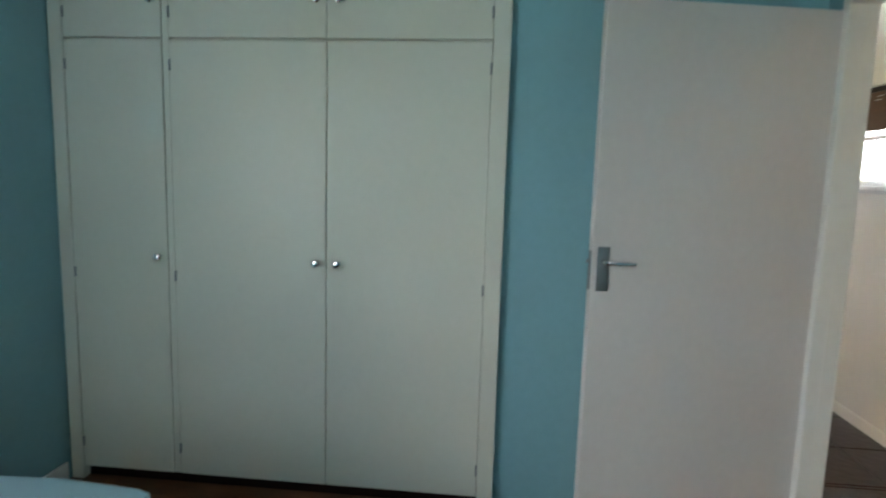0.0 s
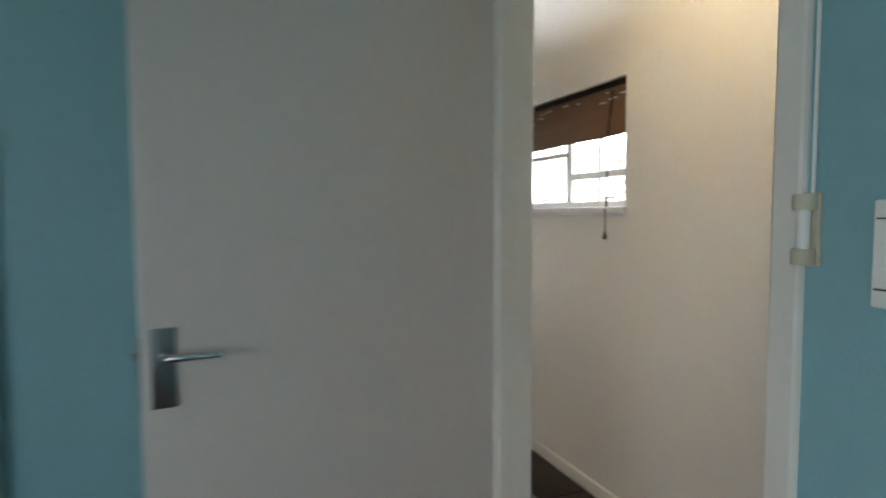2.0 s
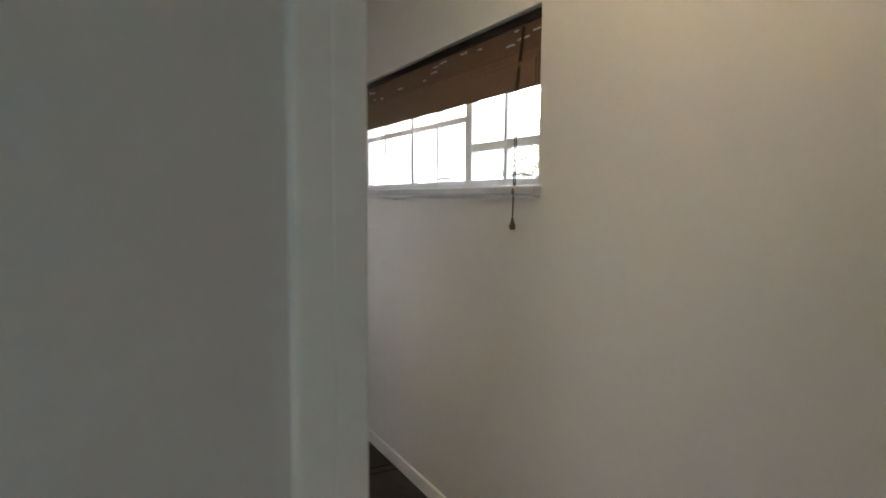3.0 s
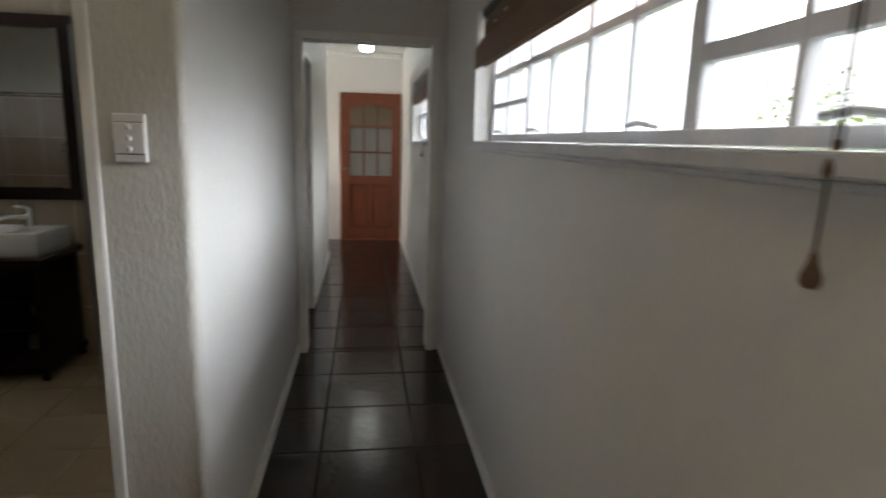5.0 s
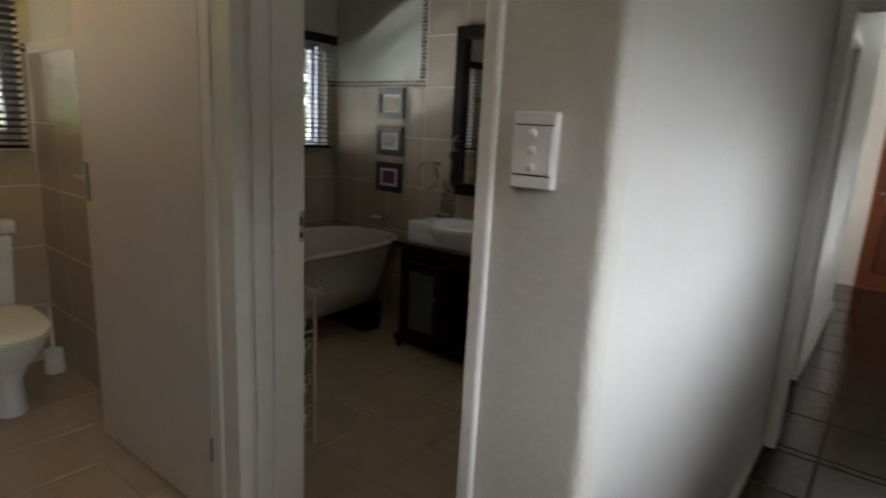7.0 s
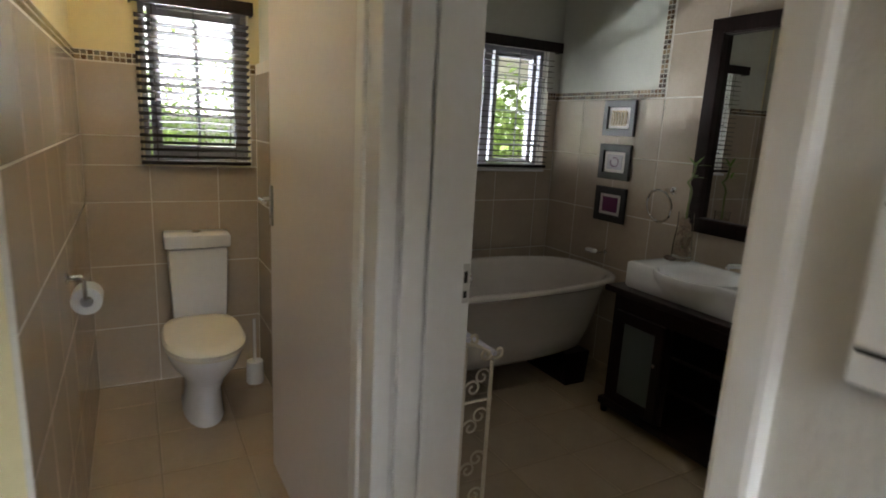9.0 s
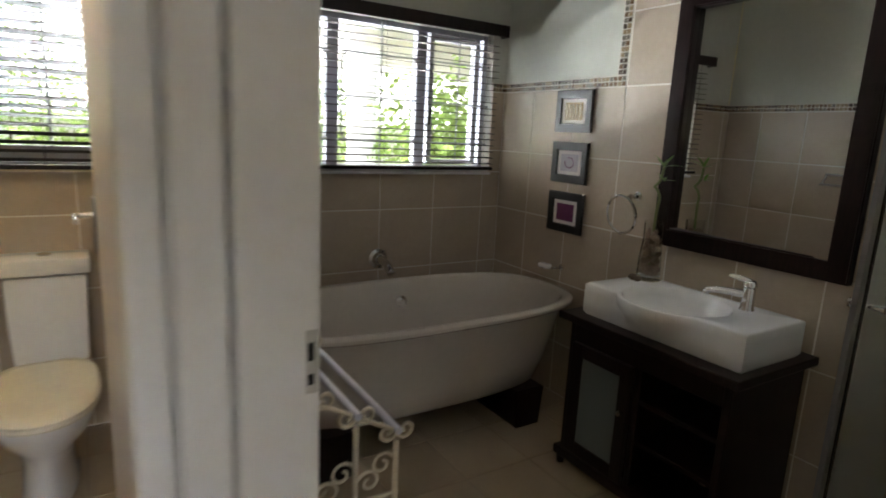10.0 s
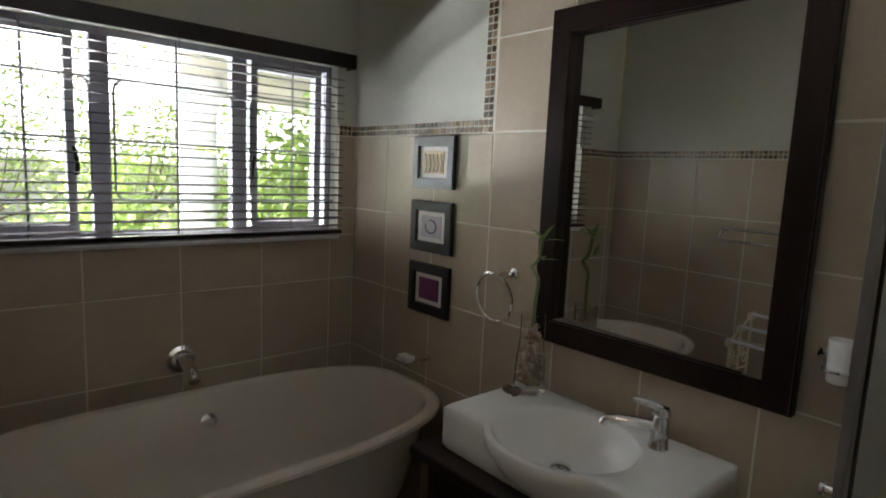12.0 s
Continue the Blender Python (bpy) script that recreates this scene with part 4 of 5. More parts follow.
bm = bmesh.new()
lathe(bm, [(0.040, 0), (0.040, 0.004), (0.031, 0.008), (0.029, 0.005), (0.030, 0.022), (0.022, 0.028), (0.004, 0.030)], 22, pose(CX, CY, 0.7425))
part("waste_plug", bm, CHROME, basin, "chrome pop-up waste", True)
tap = thing("basin_tap", "chrome single-lever mixer tap on the basin", "tap", (-1.765, 4.435, 0.86))
bm = bmesh.new()
lathe(bm, [(0.027, 0), (0.027, 0.004), (0.024, 0.008), (0.0225, 0.04), (0.0225, 0.082), (0.018, 0.088)], 24, pose(-1.765, 4.435, 0.86))
part("body", bm, CHROME, tap, "", True)
bm = bmesh.new()
tube(bm, [(-1.770, 4.432, 0.918), (-1.815, 4.403, 0.922), (-1.860, 4.375, 0.922), (-1.884, 4.360, 0.916), (-1.890, 4.356, 0.902)], [0.016, 0.0145, 0.0135, 0.0135, 0.0125], 14)
part("spout", bm, CHROME, tap, "", True)
bm = bmesh.new()
lathe(bm, [(0.018, 0.088), (0.0245, 0.091), (0.0255, 0.104), (0.019, 0.113), (0.004, 0.116)], 24, pose(-1.765, 4.435, 0.86))
tube(bm, [(-1.765, 4.435, 0.968), (-1.790, 4.419, 0.977), (-1.815, 4.403, 0.983), (-1.828, 4.395, 0.984)], [0.012, 0.012, 0.010, 0.006], 12)
part("lever", bm, CHROME, tap, "", True)

# ---- on the basin ----
vase = thing("glass_vase", "clear glass vase with brown pebbles and a bamboo stalk", "vase", (-2.235, 4.455, 0.86))
bm = bmesh.new()
prof = [(0.052, 0.0), (0.056, 0.006), (0.052, 0.10), (0.042, 0.18), (0.043, 0.26), (0.039, 0.26), (0.038, 0.18), (0.047, 0.10), (0.049, 0.02)]
lathe(bm, prof, 8, pose(-2.235, 4.455, 0.8605, 0, 0, 20))
part("glass", bm, VASEGLASS, vase, "", False)
random.seed(3)
for i in range(120):
    z = random.uniform(0.03, 0.22)
    rmax = (0.036 if z < 0.12 else 0.027)
    a, r = random.uniform(0, 6.28), rmax * math.sqrt(random.random())
    bm = bmesh.new()
    bmesh.ops.create_icosphere(bm, subdivisions=1, radius=0.0135)
    bmesh.ops.transform(bm, matrix=pose(-2.235 + r * math.cos(a), 4.455 + r * math.sin(a), 0.8605 + z, i * 40, i * 70, 0) @ Matrix.Diagonal((1.2, 0.9, 0.7, 1)), verts=bm.verts[:])
    part("pebble", bm, PEBBLE, vase, "", True)
plant = thing("lucky_bamboo", "green lucky bamboo stalk with a few narrow leaves", "plant", (-2.235, 4.455, 0.90))
STALK = material("green_bamboo_stalk", (0.16, 0.20, 0.07), 0.4, vary=0.2, grain=40)
LEAF = material("fresh_green_leaf", (0.14, 0.26, 0.04), 0.4, vary=0.2, grain=30)
bm = bmesh.new()
curl = [(-2.235, 4.455, 0.90), (-2.235, 4.458, 1.15), (-2.232, 4.462, 1.20)]
curl += [(-2.245 + 0.016 * math.cos(a * 0.7), 4.462, 1.22 + a * 0.012 + 0.012 * math.sin(a * 0.7)) for a in range(0, 10)] + [(-2.225, 4.462, 1.36)]
tube(bm, curl, 0.0062, 10)
part("stalk", bm, STALK, plant, "", True)


def leaf_mesh(bm, m, length, width):
    pts = []
    for i in range(6):
        q = i / 5
        w = width * math.sin(math.pi * min(0.98, 0.08 + q * 0.92)) * 0.5
        pts.append([bm.verts.new(m @ Vector((s * w, length * q, -0.25 * length * q * q + abs(s) * w * 0.3))) for s in (-1, 0, 1)])
    for a, b in zip(pts, pts[1:]):
        for k in range(2):
            bm.faces.new((a[k], a[k + 1], b[k + 1], b[k]))


for cx, cy, cz in ((-2.225, 4.462, 1.36), (-2.215, 4.458, 1.30)):
    for i in range(6 if cz > 1.33 else 3):
        bm = bmesh.new()
        leaf_mesh(bm, pose(cx, cy, cz, 55 - 18 * (i % 3), 0, i * 67 + cx * 90), 0.075 if cz > 1.33 else 0.05, 0.016)
        part("leaf", bm, LEAF, plant, "", True)
stone = thing("stone_ornament", "small dark brown knobbly stone on the basin", "ornament", (-2.245, 4.385, 0.86))
bm = bmesh.new()
for dx, r in ((-0.016, 0.018), (0.012, 0.016)):
    v = bmesh.ops.create_icosphere(bm, subdivisions=3, radius=r)["verts"]
    bmesh.ops.transform(bm, matrix=pose(-2.245 + dx, 4.385, 0.86 + r * 0.72) @ Matrix.Diagonal((1.25, 1.0, 0.75, 1)), verts=v)
for v in bm.verts:
    v.co += 0.004 * Vector(noise.noise_vector(v.co * 60))
part("stone", bm, SOIL, stone, "", True)

# ---- on the north wall ----
mir = thing("wall_mirror", "large wall mirror in a wide dark wooden frame", "mirror", (-1.93, NORTH, 1.0))
mx0, mx1, mz0, mz1, fw = -2.320, -1.502, 1.006, 2.102, 0.080


def mitred(parent, x0, x1, z0, z1, w, y0, y1, mat, name="frame_rail", bevel=0.006):
    """Four mitred rails round a rectangle on a wall that faces -y, y0 at the wall, y1 at the front."""
    outer, inner = ((x0, z0), (x1, z0), (x1, z1), (x0, z1)), ((x0 + w, z0 + w), (x1 - w, z0 + w), (x1 - w, z1 - w), (x0 + w, z1 - w))
    for i in range(4):
        j = (i + 1) % 4
        bm = bmesh.new()
        quad = (outer[i], outer[j], inner[j], inner[i])
        lo = [bm.verts.new((x, y0, z)) for x, z in quad]
        hi = [bm.verts.new((x, y1, z)) for x, z in quad]
        bm.faces.new(lo)
        bm.faces.new(hi[::-1])
        for k in range(4):
            bm.faces.new((lo[k], lo[(k + 1) % 4], hi[(k + 1) % 4], hi[k]))
        long = [e for e in bm.edges if abs((e.verts[0].co - e.verts[1].co).length) > w * 1.5]
        bmesh.ops.bevel(bm, geom=long, offset=bevel, segments=2, affect="EDGES")
        part(name, bm, mat, parent)


mitred(mir, mx0, mx1, mz0, mz1, fw, NORTH - 0.002, NORTH - 0.044, DARKWOOD)
bm = bmesh.new()
box(bm, -0.34, -0.003, mz0 + fw - 0.01, 0.34, 0.003, mz1 - fw + 0.01, m=pose((mx0 + mx1) / 2, NORTH - 0.021, 0, 0, 0, -2.8))
part("mirror_glass", bm, MIRROR, mir, "slightly skewed mirror glass")
FRAMEDARK = material("black_picture_frame", (0.012, 0.010, 0.010), 0.45, vary=0.1)
MAT = material("white_picture_mount", (0.72, 0.70, 0.66), 0.8, vary=0.03)
ART = (material("gold_relief_art", (0.45, 0.34, 0.16), 0.45, vary=0.3, grain=60), material("grey_pink_art", (0.48, 0.46, 0.50), 0.6, vary=0.2, grain=40), material("purple_art", (0.15, 0.02, 0.10), 0.6, vary=0.2, grain=50))
for k, (z0, z1, text) in enumerate(((1.494, 1.714, "square dark framed picture with a gold relief"), (1.222, 1.442, "square dark framed picture with a curved sketch"), (0.950, 1.172, "square dark framed picture with a purple panel"))):
    pic = tagged(thing("picture", text, "picture", (-2.925, NORTH, z0)), group="pictures over the bathtub")
    x0, x1 = -3.062, -2.792
    mitred(pic, x0, x1, z0, z1, 0.045, NORTH - 0.002, NORTH - 0.022, FRAMEDARK, "frame_rail", 0.005)
    boxes("mount", MAT, pic, [(x0 + 0.04, NORTH - 0.012, z0 + 0.04, x1 - 0.04, NORTH - 0.008, z1 - 0.04)])
    art = boxes("image", ART[k], pic, [(x0 + 0.070, NORTH - 0.0145, z0 + 0.064, x1 - 0.070, NORTH - 0.012, z1 - 0.064)])
    if k == 0:
        for i in range(5):
            bm = bmesh.new()
            tube(bm, [(x0 + 0.08 + i * 0.024, NORTH - 0.015, z0 + 0.07), (x0 + 0.09 + i * 0.024, NORTH - 0.016, z0 + 0.10), (x0 + 0.078 + i * 0.026, NORTH - 0.015, z0 + 0.145)], 0.004, 6)
            part("stroke", bm, SEATPLASTIC, art, "", True)
    elif k == 1:
        bm = bmesh.new()
        tube(bm, [((x0 + x1) / 2 + 0.035 * math.cos(a * 0.5), NORTH - 0.015, (z0 + z1) / 2 + 0.028 * math.sin(a * 0.5)) for a in range(-7, 5)], 0.003, 6)
        part("stroke", bm, ART[2], art, "", True)
ringt = thing("towel_ring", "round chrome towel ring on the tiled wall", "towel ring", (-2.452, NORTH, 1.205))
bm = bmesh.new()
lathe(bm, [(0.022, 0), (0.022, 0.006), (0.011, 0.012), (0.010, 0.045), (0.014, 0.050), (0.013, 0.062)], 18, pose(-2.452, NORTH, 1.205, 90))
part("mount", bm, CHROME, ringt, "", True)
bm = bmesh.new()
tube(bm, [(-2.503 + 0.088 * math.sin(a * math.pi / 20), NORTH - 0.052 - 0.012 * math.cos(a * math.pi / 20), 1.112 + 0.092 * math.cos(a * math.pi / 20)) for a in range(40)], 0.0070, 8, closed=True)
part("ring", bm, CHROME, ringt, "", True)
dish = thing("soap_dish", "small chrome soap dish with white soap on the wall", "soap dish", (-2.98, NORTH, 0.735))
bm = bmesh.new()
lathe(bm, [(0.02, 0), (0.02, 0.006), (0.008, 0.010), (0.008, 0.05)], 14, pose(-2.93, NORTH, 0.745, 90))
part("mount", bm, CHROME, dish, "", True)
bm = bmesh.new()
tube(bm, [(-2.98 + 0.055 * math.cos(a * math.pi / 12), NORTH - 0.075 + 0.035 * math.sin(a * math.pi / 12), 0.745) for a in range(24)], 0.004, 6, closed=True)
part("ring", bm, CHROME, dish, "", True)
boxes("soap", CERAMIC, dish, [(-3.02, NORTH - 0.10, 0.742, -2.945, NORTH - 0.055, 0.765)], 0.008, "white soap bar")
tum = thing("tumbler_holder", "chrome wall holder with a frosted white tumbler", "tumbler holder", (-1.465, NORTH, 1.185))
bm = bmesh.new()
lathe(bm, [(0.022, 0), (0.022, 0.006), (0.010, 0.012), (0.010, 0.05)], 16, pose(-1.452, NORTH, 1.172, 90))
part("mount", bm, CHROME, tum, "", True)
bm = bmesh.new()
tube(bm, [(-1.412 + 0.031 * math.cos(a * math.pi / 12), NORTH - 0.065 + 0.031 * math.sin(a * math.pi / 12), 1.160) for a in range(24)], 0.005, 8, closed=True)
part("ring", bm, CHROME, tum, "", True)
bm = bmesh.new()
lathe(bm, [(0.022, 0), (0.025, 0.005), (0.028, 0.10), (0.025, 0.10), (0.022, 0.01)], 22, pose(-1.412, NORTH - 0.065, 1.130))
part("tumbler", bm, CERAMIC, tum, "frosted white tumbler", True)

# ---- shower screen ----
shw = thing("shower_screen", "frosted blue-green glass shower screen with a chrome knob", "shower", (-1.29, 4.37, 0))
boxes("glass_panel", FROST, shw, [(-1.294, 4.142, 0.02, -1.286, 4.585, 1.98)])
boxes("seal_strip", DARKGROUT, shw, [(-1.297, 4.128, 0.02, -1.283, 4.142, 1.98)], 0.002, "black rubber seal")
boxes("edge_profile", STEEL, shw, [(-1.302, 4.095, 0.02, -1.286, 4.124, 1.98)], 0.002, "grey aluminium edge")
boxes("base_rail", STEEL, shw, [(-1.30, 4.095, 0, -1.28, 4.59, 0.02)], 0.002)
bm = bmesh.new()
tube(bm, [(-1.332, 4.160, 1.046), (-1.326, 4.160, 1.046), (-1.325, 4.160, 1.046), (-1.25, 4.160, 1.046), (-1.249, 4.160, 1.046), (-1.243, 4.160, 1.046)], [0.013, 0.013, 0.009, 0.009, 0.013, 0.013], 14)
part("knob", bm, CHROME, shw, "", True)

# ---- towel stand ----
stand = thing("towel_stand", "cream wrought iron towel stand with scrolls and three rails", "towel rack", (-2.12, 2.87, 0))
RAILS = ((2.762, 0.850), (2.866, 0.790), (2.976, 0.727))


def spiral(cx, cz, r, start, turns, sgn, n=18):
    return [(cx + sgn * r * (1 - 0.75 * k / n) * math.cos(start + turns * 2 * math.pi * k / n), cz + r * (1 - 0.75 * k / n) * math.sin(start + turns * 2 * math.pi * k / n)) for k in range(n + 1)]


for x in (-1.785, -2.455):
    for y, z in RAILS:
        bm = bmesh.new()
        tube(bm, [(x, y, 0.012), (x, y, z - 0.03)], 0.0075, 8)
        part("post", bm, IRON, stand, "", True)
        for sgn in (-1, 1):
            bm = bmesh.new()
            tube(bm, [(x, yy, zz) for yy, zz in spiral(y + sgn * 0.026, z - 0.005, 0.026, math.pi if sgn > 0 else math.pi, 1.2, sgn)], 0.0055, 6)
            part("scroll", bm, IRON, stand, "", True)
    for zc in (0.62, 0.47, 0.30, 0.15):
        for yc in (2.814, 2.921):
            for sgn in (-1, 1):
                bm = bmesh.new()
                tube(bm, [(x, yy, zz) for yy, zz in spiral(yc + sgn * 0.018, zc + sgn * 0.02, 0.032, 0.4, 1.15, sgn)], 0.0045, 6)
                part("scroll", bm, IRON, stand, "", True)
    for z in (0.08, 0.55):
        bm = bmesh.new()
        tube(bm, [(x, 2.755, z), (x, 2.985, z)], 0.0055, 8)
        part("crosspiece", bm, IRON, stand, "", True)
    bm = bmesh.new()
    tube(bm, [(x, 2.76, 0.842), (x, 2.87, 0.782), (x, 2.985, 0.715)], 0.006, 8)
    part("crosspiece", bm, IRON, stand, "", True)
    for y in (2.762, 2.976):
        bm = bmesh.new()
        lathe(bm, [(0.012, 0), (0.012, 0.01), (0.008, 0.016)], 12, pose(x, y, 0))
        part("foot", bm, IRON, stand, "", True)
RAILWHITE = material("white_lilac_rail", (0.74, 0.72, 0.80), 0.25, vary=0.03)
for y, z in RAILS:
    bm = bmesh.new()
    tube(bm, [(-1.77, y, z), (-2.47, y, z)], 0.0105, 10)
    part("towel_rail", bm, RAILWHITE, stand, "smooth white rail", True)
rail = thing("towel_rail", "chrome double towel rail on the tiled wall", "towel rail", (-2.4, SOUTH, 1.27))
for y, z in ((SOUTH + 0.09, 1.245), (SOUTH + 0.045, 1.31)):
    bm = bmesh.new()
    tube(bm, [(-2.12, y, z), (-2.72, y, z)], 0.009, 10)
    part("bar", bm, CHROME, rail, "", True)
for x in (-2.13, -2.71):
    bm = bmesh.new()
    tube(bm, [(x, SOUTH, 1.30), (x, SOUTH + 0.045, 1.31), (x, SOUTH + 0.09, 1.245)], 0.008, 10)
    part("bracket", bm, CHROME, rail, "", True)
bv = thing("air_vent", "white slatted air vent high on the bathroom wall", "vent", (-1.9, SOUTH, 2.25))
for i in range(5):
    boxes("slat", PLASTIC, bv, [(-2.02, SOUTH - 0.012, 2.17 + i * 0.03, -1.82, SOUTH + 0.006, 2.185 + i * 0.03)], 0.001)

# ---- toilet ----
wc = thing("toilet", "white ceramic close-coupled toilet with a cream seat", "toilet", (-3.25, 2.17, 0))
bm = bmesh.new()
box(bm, -3.59, 2.025, 0.40, -3.43, 2.330, 0.795, bevel=0.025)
for v in bm.verts:
    v.co.y = 2.1775 + (v.co.y - 2.1775) * (0.90 + 0.25 * (v.co.z - 0.40))
part("cistern", bm, CERAMIC, wc, "", True)
bm = bmesh.new()
box(bm, -3.60, 2.012, 0.797, -3.415, 2.342, 0.870, bevel=0.014)
lid = part("cistern_lid", bm, CERAMIC, wc, "", True)
bm = bmesh.new()
lathe(bm, [(0.026, 0), (0.026, 0.006), (0.018, 0.010), (0.004, 0.011)], 20, pose(-3.51, 2.177, 0.869))
part("flush_button", bm, CHROME, lid, "chrome flush button", True)


def pan(a_front, half, x_back, z, n=40, cy=2.16):
    """A toilet-seat outline: round at the front, straighter towards the back."""
    out = []
    for k in range(n):
        t = 2 * math.pi * k / n
        c, s = math.cos(t), math.sin(t)
        cx = x_back + (a_front - x_back) * 0.52
        rx = (a_front - cx) if c > 0 else (cx - x_back)
        p = 2.15 if c > 0 else 3.6
        out.append((cx + rx * math.copysign(abs(c) ** (2 / p), c), cy + half * math.copysign(abs(s) ** (2 / p), s), z))
    return out


def loft(bm, outlines, caps=True):
    rs = [[bm.verts.new(p) for p in o] for o in outlines]
    for a, b in zip(rs, rs[1:]):
        for k in range(len(a)):
            bm.faces.new((a[k], a[(k + 1) % len(a)], b[(k + 1) % len(a)], b[k]))
    if caps:
        bm.faces.new(rs[0][::-1])
        bm.faces.new(rs[-1])


bm = bmesh.new()
loft(bm, [pan(-2.965, 0.098, -3.50, 0.0, cy=2.152), pan(-2.968, 0.095, -3.50, 0.02, cy=2.152), pan(-2.985, 0.088, -3.50, 0.16, cy=2.155), pan(-2.95, 0.115, -3.50, 0.23), pan(-2.86, 0.160, -3.50, 0.31), pan(-2.83, 0.178, -3.47, 0.37), pan(-2.828, 0.180, -3.47, 0.392)])
part("pan", bm, CERAMIC, wc, "", True)
bm = bmesh.new()
loft(bm, [pan(-2.815, 0.186, -3.42, 0.394), pan(-2.812, 0.188, -3.42, 0.402), pan(-2.815, 0.186, -3.42, 0.409)])
part("seat", bm, SEATPLASTIC, wc, "", True)
bm = bmesh.new()
loft(bm, [pan(-2.813, 0.187, -3.415, 0.411), pan(-2.810, 0.189, -3.415, 0.424), pan(-2.83, 0.178, -3.40, 0.437), pan(-2.90, 0.13, -3.36, 0.442)])
part("seat_cover", bm, SEATPLASTIC, wc, "cream closed seat cover", True)
brush = thing("toilet_brush", "white toilet brush in a holder", "toilet brush", (-3.40, 2.46, 0))
bm = bmesh.new()
lathe(bm, [(0.045, 0), (0.05, 0.01), (0.045, 0.13), (0.040, 0.13)], 20, pose(-3.40, 2.45, 0))
part("holder", bm, CERAMIC, brush, "", True)
bm = bmesh.new()
tube(bm, [(-3.40, 2.45, 0.02), (-3.40, 2.45, 0.38)], [0.01, 0.008], 10)
part("handle", bm, CERAMIC, brush, "", True)
roll = thing("toilet_roll_holder", "chrome toilet roll holder with a white roll", "roll holder", (-2.520, TOIS, 0.9))
bm = bmesh.new()
lathe(bm, [(0.022, 0), (0.022, 0.006), (0.010, 0.012), (0.010, 0.05)], 16, pose(-2.500, TOIS, 0.915, -90))
part("mount", bm, CHROME, roll, "", True)
bm = bmesh.new()
tube(bm, [(-2.500, TOIS + 0.05, 0.915), (-2.430, TOIS + 0.06, 0.915), (-2.425, TOIS + 0.06, 0.90), (-2.425, TOIS + 0.06, 0.855), (-2.440, TOIS + 0.06, 0.848), (-2.580, TOIS + 0.06, 0.848)], 0.006, 8)
part("arm", bm, CHROME, roll, "", True)
bm = bmesh.new()
lathe(bm, [(0.020, 0), (0.048, 0.001), (0.048, 0.098), (0.020, 0.099), (0.020, 0.0)], 28, pose(-2.460, TOIS + 0.06, 0.835, 0, -90, 0), caps=False)
part("paper_roll", bm, CURTAIN, roll, "white paper roll", True)

# ---- outside ----
ground = structure("ground", LAWN, [(-60, -60, -0.5, 60, 60, -0.25)], "lawn around the house")
structure("pavement_terrace", PAVING, [(-12.5, -3.0, -0.3, -3.86, 13.0, -0.2)], "pale paved terrace beside the house")


def hazy_sky(name, strength):
    mat = bpy.data.materials.new(name)
    mat.use_nodes = True
    b = mat.node_tree.nodes["Principled BSDF"]
    b.inputs["Base Color"].default_value = (0.8, 0.8, 0.8, 1)
    b.inputs["Emission Color"].default_value, b.inputs["Emission Strength"].default_value = (1.0, 1.0, 1.0, 1), strength
    return mat


HAZE, HAZE_PALE = hazy_sky("bright_hazy_sky", 1.9), hazy_sky("hazy_sky", 0.98)
structure("backdrop_east", HAZE_PALE, [(55, -80, -0.5, 55.2, 110, 40)], "bright white hazy sky")
structure("backdrop_north", HAZE_PALE, [(-54.9, 110, -0.5, 55.2, 110.2, 60)], "bright white hazy sky")
structure("backdrop_west", HAZE, [(-55.2, -80, -0.5, -55, 90, 40)], "bright white hazy sky")
pat = thing("patio_roof", "pale beige patio roof on a white column", "porch")
boxes("roof_slab", BRICK, pat, [(-9.0, 4.35, 2.32, -4.7, 11.0, 2.42)], 0.02)
boxes("beam", BRICK, pat, [(-9.0, 4.32, 2.08, -5.6, 4.50, 2.32)], 0.01)
boxes("beam", BRICK, pat, [(-5.60, 4.32, 2.03, -5.40, 11.0, 2.32)], 0.01)
bm = bmesh.new()
lathe(bm, [(0.17, -0.25), (0.17, -0.15), (0.13, -0.10), (0.125, 1.9), (0.16, 2.0), (0.17, 2.12)], 24, pose(-5.35, 4.42, 0))
part("column", bm, FRAMEPAINT, pat, "white round column", True)


